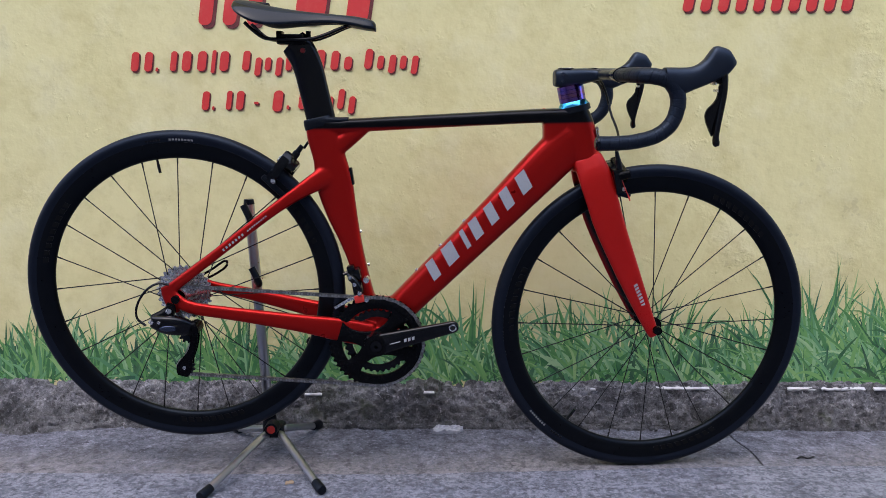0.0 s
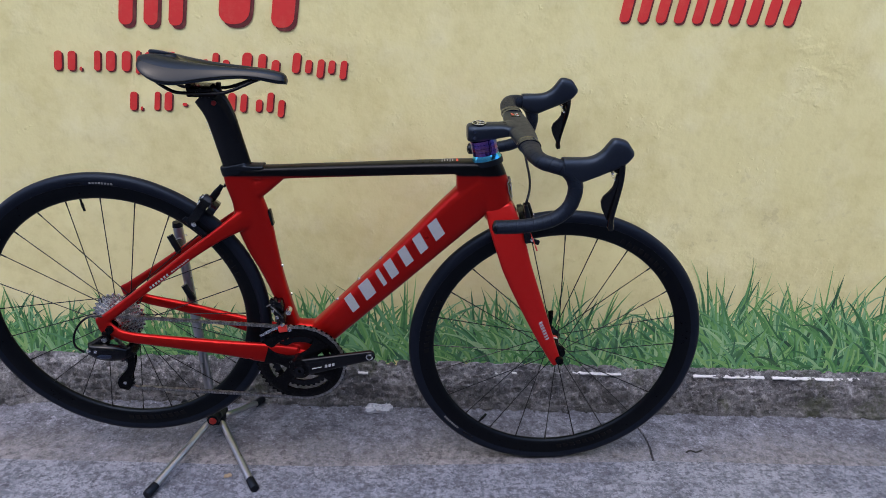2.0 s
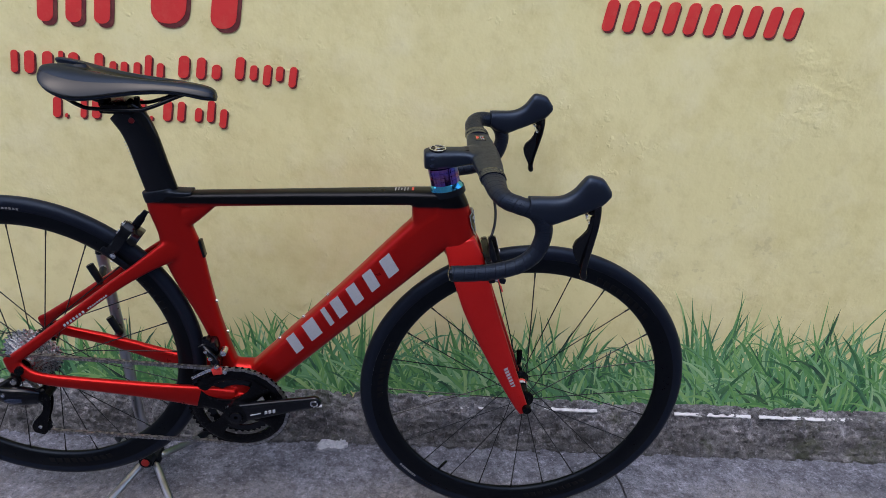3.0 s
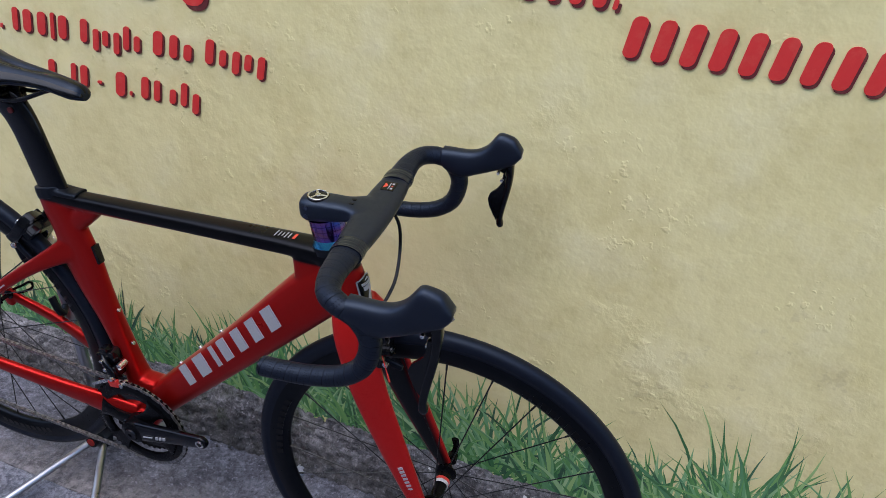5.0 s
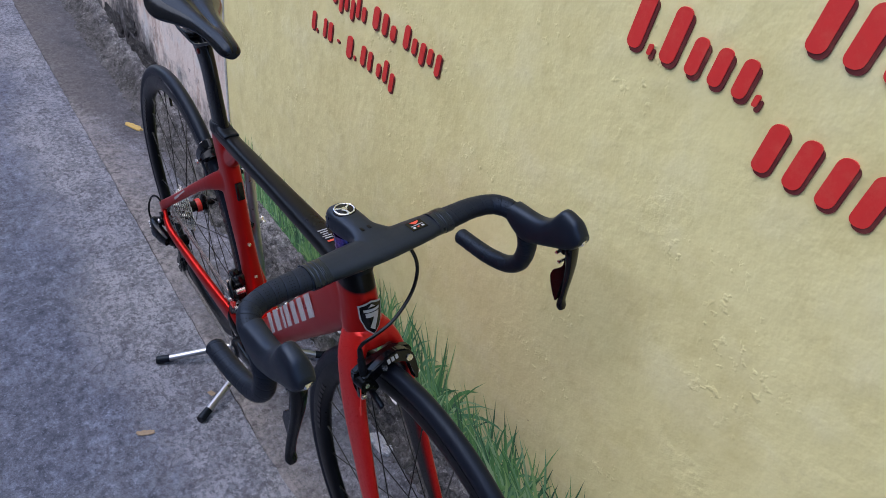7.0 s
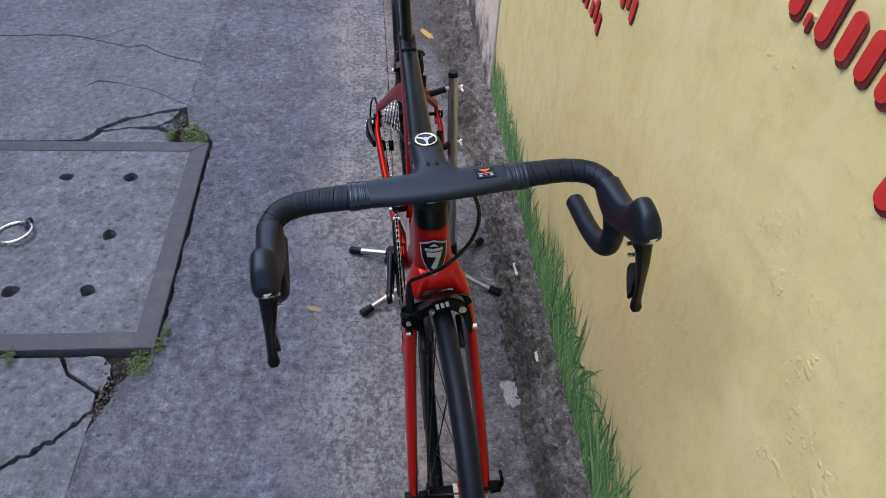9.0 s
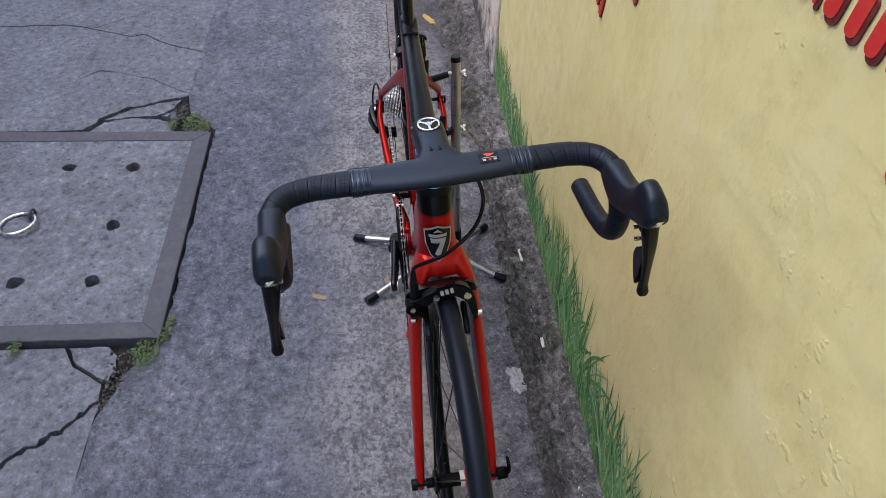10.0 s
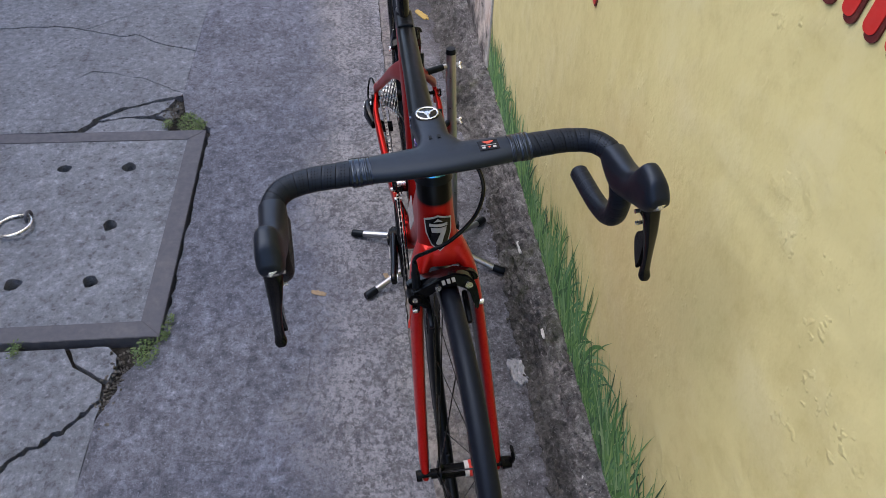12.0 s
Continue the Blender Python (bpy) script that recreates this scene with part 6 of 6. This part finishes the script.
    tube(bm, spline([(0.010, -0.049, 0.016), (0.012, -0.050, -0.004), (0.016, -0.056, -0.030)]), 0.0009, 6)
    cyl(bm, (0.016, -0.056, -0.028), (0.0175, -0.058, -0.040), 0.0016, seg=6)
    part("cable_tail", bm, REDPLASTIC if front else STEEL, ob)
    return ob


build_brake("front_brake", STEER @ Matrix.Translation((0.354, -0.002, 0.643)) @ pose(0, 0, 0, 0, -13, 0), "gloss black front brake caliper", True)
build_brake("rear_brake", Matrix.Translation((-0.322, 0, 0.649)) @ pose(0, 0, 0, 0, -38, 180) @ Matrix.Diagonal((1.30, 0.62, 1.1, 1)), "gloss black rear brake caliper", False)
bm = bmesh.new()
tube(bm, spline([(-0.290, 0.034, 0.706), (-0.283, 0.030, 0.716), (-0.275, 0.020, 0.722), (-0.264, 0.010, 0.721)]), 0.0028, 8)
part("rear_brake_cable", bm, BLACK_MATT, bike)

# headset spacers
def along(h):
    return HEAD + AXIS * h


bm = bmesh.new()
tube(bm, [(*along(-0.006), 0.0335, 0.0265), (*along(0.006), 0.0325, 0.0255)], seg=40, up=(1, 0, 0))
part("headset_cover", bm, BLACK_MATT, bike)
bm = bmesh.new()
tube(bm, [(*along(0.0035), 0.0322, 0.0252), (*along(0.0062), 0.0318, 0.0248), (*along(0.0150), 0.0262, 0.0208), (*along(0.0165), 0.0255, 0.0200)], seg=40, up=(1, 0, 0))
part("bearing_cap", bm, TEAL, bike, "bright blue anodised bearing cap")
for k in range(4):
    bm = bmesh.new()
    a, h = 0.0160 + k * 0.0080, 0.0080
    tube(bm, [(*along(a), 0.0262, 0.0207), (*along(a + 0.0003), 0.0268, 0.0213), (*along(a + h - 0.0003), 0.0268, 0.0213), (*along(a + h), 0.0262, 0.0207)], seg=40, up=(1, 0, 0))
    part("spacer", bm, OILSLICK, bike, "blue and violet anodised headset spacer")


# one-piece stem and handlebar
def build_bar():
    bm = bmesh.new()
    loft(bm, [(0.2270, 0, 0.8450, 0.0155, 0.0150), (0.238, 0, 0.8455, 0.0185, 0.0215), (0.268, 0, 0.8475, 0.0175, 0.0215), (0.295, 0, 0.8505, 0.0145, 0.0215), (0.313, 0.002, 0.8520, 0.0115, 0.031), (0.336, 0.003, 0.8525, 0.0105, 0.044)], 3.0, 24, 0.006)
    tube(bm, spline([(0.335, -0.098, 0.8525, 0.0115, 0.0205), (0.335, -0.060, 0.8525, 0.0105, 0.0250), (0.335, 0, 0.8525, 0.0105, 0.0275), (0.335, 0.060, 0.8525, 0.0105, 0.0250), (0.335, 0.098, 0.8525, 0.0115, 0.0205)], 0.006), seg=20, power=2.4)
    ob = part("handlebar", bm, BARBLACK, bike, "matt black one-piece carbon stem and drop handlebar", BARS)
    modifier(ob, "REMESH", voxel=0.0020)
    modifier(ob, "SMOOTH", factor=0.5, iterations=8)
    # cap over the steerer with a three-arm wheel pattern
    top = Matrix.Translation((0.2510, 0, 0.8643)) @ pose(0, 0, 0, 0, -1, 0)
    bm = bmesh.new()
    tube(bm, [(0, 0, -0.003, 0.0160), (0, 0, 0.0005, 0.0160), (0, 0, 0.0012, 0.0150)], seg=36, up=(1, 0, 0))
    cap = part("top_cap", bm, BLACK_GLOSS, ob, "round black top cap with a silver pattern", top)
    bm = bmesh.new()
    tube(bm, [(0.0138 * math.cos(t), 0.0138 * math.sin(t), 0.0014, 0.0008, 0.0013) for t in np.linspace(0, 2 * math.pi, 37)], seg=8)
    for k in range(3):
        a = 2 * math.pi * k / 3
        tube(bm, [(0.002 * math.cos(a), 0.002 * math.sin(a), 0.0014, 0.0008, 0.0017), (0.0135 * math.cos(a), 0.0135 * math.sin(a), 0.0014, 0.0008, 0.0017)], seg=6)
    tube(bm, [(0, 0, 0.0008, 0.0045), (0, 0, 0.0022, 0.0040)], seg=14, up=(1, 0, 0))
    part("cap_pattern", bm, STEEL, cap)
    for z in (0.8405, 0.8535):
        bm = bmesh.new()
        cyl(bm, (0.2405, -0.0222, z), (0.2405, -0.018, z), 0.0036, seg=12)
        part("stem_bolt", bm, GUNMETAL, ob, "dark grey bolt")
    bm = bmesh.new()
    block(bm, (0.019, 0.025, 0.0008), pose(0.3350, 0.0600, 0.8630, 0, 0, 0))
    sticker = part("sticker", bm, BLACK_GLOSS, ob, "small black sticker with red and white print", smooth=0)
    bm = bmesh.new()
    slab(bm, [(0.3275, 0.0535), (0.3275, 0.0675), (0.3305, 0.0655), (0.3330, 0.0615), (0.3330, 0.0590), (0.3305, 0.0555)], 0.8634, 0.8638)
    slab(bm, [(0.3385, 0.0580), (0.3385, 0.0625), (0.3415, 0.0600)], 0.8634, 0.8638)
    part("sticker_mark", bm, REDPRINT, sticker, smooth=0)
    bm = bmesh.new()
    for y in (0.0532, 0.0668):
        block(bm, (0.0034, 0.0040, 0.0006), pose(0.3400, y, 0.8636, 0, 0, 0))
    block(bm, (0.0009, 0.019, 0.0006), pose(0.3358, 0.0600, 0.8636, 0, 0, 0))
    part("sticker_print", bm, SILVERPRINT, sticker, smooth=0)
    bm = bmesh.new()
    for k in range(2):
        block(bm, (0.007, 0.004, 0.0006), pose(0.303, -0.006 + 0.011 * k, 0.8645, 0, -2, 0))
    part("stem_print", bm, RIMPRINT, ob, smooth=0)
    for s in (-1, 1):
        path = [(0.335, s * 0.088, 0.8525, 0.0128, 0.0212), (0.335, s * 0.125, 0.8525, 0.0132, 0.0192), (0.336, s * 0.160, 0.8525, 0.0140, 0.0168), (0.345, s * 0.189, 0.8520, 0.0144, 0.0152), (0.364, s * 0.2035, 0.8500, 0.0144, 0.0144), (0.386, s * 0.2075, 0.8425, 0.0144, 0.0144),
                (0.4000, s * 0.2085, 0.8240, 0.0142, 0.0142), (0.4040, s * 0.2095, 0.8010, 0.0140, 0.0140), (0.3940, s * 0.2105, 0.7690, 0.0138, 0.0138), (0.3680, s * 0.2115, 0.7475, 0.0136, 0.0136), (0.3300, s * 0.2122, 0.7370, 0.0134, 0.0134), (0.2950, s * 0.2127, 0.7340, 0.0132, 0.0132), (0.2600, s * 0.2127, 0.7337, 0.0131, 0.0131)]
        fine = spline(path, 0.0012)
        bm = bmesh.new()
        uv = bm.loops.layers.uv.new("UVMap")
        rings, runs, run, nor = [], [], 0.0, Vector((0, 0, 1))
        turns = 24
        for i, p in enumerate(fine):
            if i:
                run += float(np.linalg.norm((p - fine[i - 1])[:3]))
            d = (Vector(fine[min(i + 1, len(fine) - 1)][:3]) - Vector(fine[max(i - 1, 0)][:3])).normalized()
            nor = (nor - d * nor.dot(d)).normalized()
            side = d.cross(nor)
            ring = []
            for j in range(turns):
                t = 2 * math.pi * j / turns
                lap = (run / 0.017 + s * t / (2 * math.pi)) % 1.0
                k = 1.0 + 0.024 * (lap - 0.5) if lap < 0.94 else 0.972
                ring.append(bm.verts.new(Vector(p[:3]) + side * (p[4] * k * math.cos(t)) + nor * (p[3] * k * math.sin(t))))
            rings.append(ring)
            runs.append(run)
        for i in range(len(rings) - 1):
            for j in range(turns):
                q = (j + 1) % turns
                f = bm.faces.new((rings[i][j], rings[i][q], rings[i + 1][q], rings[i + 1][j]))
                for loop, (ii, jj) in zip(f.loops, ((i, j), (i, j + 1), (i + 1, j + 1), (i + 1, j))):
                    loop[uv].uv = (runs[ii] + 0.017 * s * jj / turns, jj * 0.1 / turns)
        bm.faces.new(rings[0][::-1])
        bm.faces.new(rings[-1])
        tape = part("bar_tape", bm, TAPE, ob, "black perforated tape wound in overlapping turns", smooth=50)
        for y, fat in ((0.0915, 0.0), (0.1035, 0.0006)):
            bm = bmesh.new()
            tube(bm, [(0.335, s * (y - 0.0062), 0.8525, 0.0136 + fat, 0.0220 + fat), (0.335, s * (y - 0.001), 0.8525, 0.0139 + fat, 0.0222 + fat), (0.335, s * (y + 0.0066), 0.8525, 0.0141 + fat, 0.0217 + fat)], seg=28)
            part("finishing_band", bm, TAPEBAND, tape, "shiny finishing tape")
        bm = bmesh.new()
        cyl(bm, (0.2605, s * 0.2127, 0.7337), (0.2570, s * 0.2127, 0.7337), 0.0132, 0.0112, 20)
        cyl(bm, (0.2570, s * 0.2127, 0.7337), (0.2550, s * 0.2127, 0.7337), 0.0080, 0.0065, 16)
        part("bar_plug", bm, BLACK_GLOSS, tape)
    return ob


build_bar()


def build_lever(s):
    """Brake and shift lever of one side."""
    bm = bmesh.new()
    Y = 0.2045
    # slices of x, upper and lower edge, half width
    rows = spline([(0.376, 0.8660, 0.836, 0.0162), (0.388, 0.8664, 0.826, 0.0164), (0.404, 0.8662, 0.8190, 0.0164), (0.4180, 0.8665, 0.8215, 0.0162), (0.4300, 0.8690, 0.8265, 0.0160), (0.4400, 0.8745, 0.8305, 0.0160), (0.4480, 0.8815, 0.8335, 0.0158), (0.4555, 0.8925, 0.8365, 0.0155),
                   (0.4620, 0.9010, 0.8390, 0.0153), (0.4680, 0.9030, 0.8415, 0.0152), (0.4780, 0.9012, 0.8460, 0.0150), (0.4890, 0.8970, 0.8525, 0.0147), (0.4960, 0.8885, 0.8600, 0.0135), (0.5020, 0.8800, 0.8685, 0.0105)], 0.003)
    rings = []
    for x, hi, lo, w in rows:
        y = s * (0.2055 + (Y + 0.003 - 0.2055) * min(1.0, (x - 0.376) / 0.06))
        ring = []
        for k in range(28):
            t = 2 * math.pi * (k + 0.5) / 28
            cs, sn = math.cos(t), math.sin(t)
            u, v = math.copysign(abs(cs) ** 0.72, cs), math.copysign(abs(sn) ** 0.72, sn)
            ring.append(bm.verts.new((x, y + w * u * (1 - 0.12 * max(0, v)), (hi + lo) / 2 + (hi - lo) / 2 * v)))
        rings.append(ring)
    ring_faces(bm, rings)
    ob = part("shift_lever", bm, HOOD, bike, "black rubber lever hood with brake and shift blades", BARS, smooth=60)
    modifier(ob, "SMOOTH", factor=0.5, iterations=2)
    bm = bmesh.new()
    tube(bm, spline([(0.482, s * (Y + 0.004), 0.8580, 0.008, 0.0105), (0.4845, s * (Y + 0.005), 0.8430, 0.0072, 0.0098), (0.4845, s * (Y + 0.008), 0.8200, 0.0062, 0.0082), (0.4810, s * (Y + 0.0115), 0.7950, 0.0058, 0.0064), (0.4760, s * (Y + 0.0150), 0.7660, 0.0054, 0.0058), (0.4735, s * (Y + 0.0170), 0.7440, 0.0050, 0.0062), (0.4745, s * (Y + 0.0175), 0.7345, 0.0060, 0.0074), (0.4765, s * (Y + 0.0175), 0.7290, 0.0042, 0.0050)], 0.004), seg=14, up=(1, 0, 0), power=2.6)
    blade = part("brake_blade", bm, BLACK_GLOSS, ob, "black brake blade")
    bm = bmesh.new()
    outline = [(0.475, 0.836), (0.4735, 0.812), (0.466, 0.803), (0.4560, 0.794), (0.4525, 0.783), (0.4555, 0.770), (0.4630, 0.755), (0.4690, 0.744), (0.4725, 0.755), (0.4750, 0.775), (0.4790, 0.806), (0.4810, 0.836)]
    plate(bm, outline, s * (Y + 0.0095) - 0.003, s * (Y + 0.0095) + 0.003)
    bmesh.ops.bevel(bm, geom=bm.edges[:], offset=0.001, segments=2, affect="EDGES")
    part("shift_paddle", bm, BLACK_GLOSS, ob, "black shift paddle")
    bm = bmesh.new()
    bmesh.ops.create_icosphere(bm, subdivisions=1, radius=1.0, matrix=pose(0.4955, s * (Y + 0.003), 0.8690, 20, 38, 0) @ Matrix.Diagonal((0.0085, 0.0112, 0.0085, 1)))
    part("name_plate", bm, STEEL, ob, "faceted silver end cap", smooth=0)
    bm = bmesh.new()
    block(bm, (0.010, 0.014, 0.014), pose(0.476, s * (Y + 0.003), 0.845, 0, 20, 0), 0.003)
    part("pivot_block", bm, BLACK_ALLOY, ob)
    for z, x in ((0.838, 0.468), (0.826, 0.4745)):
        bm = bmesh.new()
        cyl(bm, (x, s * (Y + 0.002) - 0.009, z), (x, s * (Y + 0.002) + 0.009, z), 0.0026, seg=10)
        part("pivot_pin", bm, STEEL, ob)
    bm = bmesh.new()
    for k in range(4):
        block(bm, (0.0006, 0.0032, 0.0045), pose(0.4868 - 0.0009 * k * k * 0.6, s * (Y + 0.0110), 0.803 - k * 0.006, 0, 12, 0))
    part("print", bm, GUNMETAL, blade, smooth=0)
    return ob


build_lever(-1)
build_lever(1)

# front brake cable, looping out of the bar
bm = bmesh.new()
tube(bm, spline([(0.333, 0.036, 0.842), (0.342, 0.046, 0.833), (0.354, 0.049, 0.808), (0.360, 0.036, 0.774), (0.364, 0.004, 0.744), (0.360, -0.024, 0.727), (0.353, -0.042, 0.714), (0.3490, -0.0455, 0.702)]), 0.0026, 10)
part("front_brake_cable", bm, BLACK_GLOSS, bike, m=BARS)


# ---- floor stand ----
stand = tagged(new("bicycle_stand"), "chromed folding bicycle stand with four rubber-tipped legs", "bicycle stand")
HUB = Vector((-0.390, 1.692, 0.0))
FEET = [(-0.489, 1.448, 0.0035), (-0.250, 1.478, 0.0033), (-0.319, 1.838, 0.0008), (-0.526, 1.812, 0.0008)]
TOP = Vector((-0.433, 1.683, 0.585))
bm = bmesh.new()
base = Vector((-0.411, 1.714, 0.040))
cyl(bm, base, TOP, 0.0115, seg=20)
part("post", bm, CHROME, stand, "worn chrome post")
bm = bmesh.new()
d = (TOP - base).normalized()
cyl(bm, TOP - d * 0.004, TOP + d * 0.007, 0.0125, 0.0105, 18)
part("post_cap", bm, BLACK_MATT, stand, "black plastic cap")
bm = bmesh.new()
cyl(bm, base - Vector((0, 0, 0.012)), base + d * 0.055, 0.018, 0.016, 20)
block(bm, (0.046, 0.050, 0.030), Matrix.Translation((-0.396, 1.698, 0.045)), 0.008)
part("centre_joint", bm, BLACK_MATT, stand, "black plastic joint")
bm = bmesh.new()
cyl(bm, (-0.394, 1.674, 0.062), (-0.394, 1.652, 0.062), 0.017, 0.015, 12)
knob = part("knob", bm, BLACK_MATT, stand, "black clamping knob with a red centre")
bm = bmesh.new()
cyl(bm, (-0.394, 1.653, 0.062), (-0.394, 1.650, 0.062), 0.0095, seg=16)
part("knob_centre", bm, REDPLASTIC, knob)
for fx, fy, fz in FEET:
    f = Vector((fx, fy, fz))
    c = HUB + Vector((0, 0, 0.048))
    flat = (f - c) * Vector((1, 1, 0))
    flat.normalize()
    bend = Vector((-0.374 if fx > -0.4 else -0.410, 1.664 if fy < 1.6 else 1.700, 0.046))
    flat = ((f - bend) * Vector((1, 1, 0))).normalized()
    a = c + Vector((0.012 if fx > -0.4 else -0.012, bend.y - c.y, -0.002))
    bm = bmesh.new()
    tube(bm, [(*a, 0.0082), (*bend.lerp(a, 0.3), 0.0082), (*bend.lerp(f, 0.04), 0.0082), (*(f - flat * 0.02 + Vector((0, 0, 0.003))), 0.0082)], seg=14)
    leg = part("leg", bm, CHROME, stand, "chrome leg")
    bm = bmesh.new()
    tube(bm, [(*(f - flat * 0.026 + Vector((0, 0, 0.0035))), 0.0102), (*(f + flat * 0.004), 0.0108), (*(f + flat * 0.007), 0.0095)], seg=16)
    part("rubber_tip", bm, BLACK_MATT, leg, "black rubber tip")


def post_at(z):
    return base + (TOP - base) * ((z - base.z) / (TOP.z - base.z))


# hooked arms that carry the stays
for z, reach in ((0.552, (-0.414, 1.619, 0.545)), (0.408, (-0.414, 1.665, 0.400))):
    p = post_at(z)
    bm = bmesh.new()
    tube(bm, spline([(*(p + Vector((0, 0.016, 0))), 0.0055), (*p, 0.0055), (*(p.lerp(Vector(reach), 0.6)), 0.0055), (*reach, 0.0055)], 0.008), seg=10)
    arm = part("support_arm", bm, CHROME, stand)
    bm = bmesh.new()
    r = Vector(reach)
    tube(bm, spline([(*(p.lerp(r, 0.28)), 0.0074), (*(r + Vector((0, 0.006, 0.0))), 0.0078), (*(r + Vector((0, -0.004, 0.012))), 0.0078), (*(r + Vector((-0.013, -0.004, 0.040))), 0.0078)], 0.005), seg=12)
    part("hook_sleeve", bm, BLACK_MATT, arm, "black rubber hook")
    bm = bmesh.new()
    q = p + Vector((0, 0.0115, 0))
    cyl(bm, q, q + Vector((0, 0.007, 0)), 0.0045, seg=12)
    tube(bm, [(*(q + Vector((-0.009, 0.011, 0.003))), 0.0015, 0.0035), (*(q + Vector((0, 0.007, 0))), 0.0025, 0.0035), (*(q + Vector((0.009, 0.011, -0.003))), 0.0015, 0.0035)], seg=8)
    part("wing_nut", bm, STEEL, arm, "small silver wing nut")
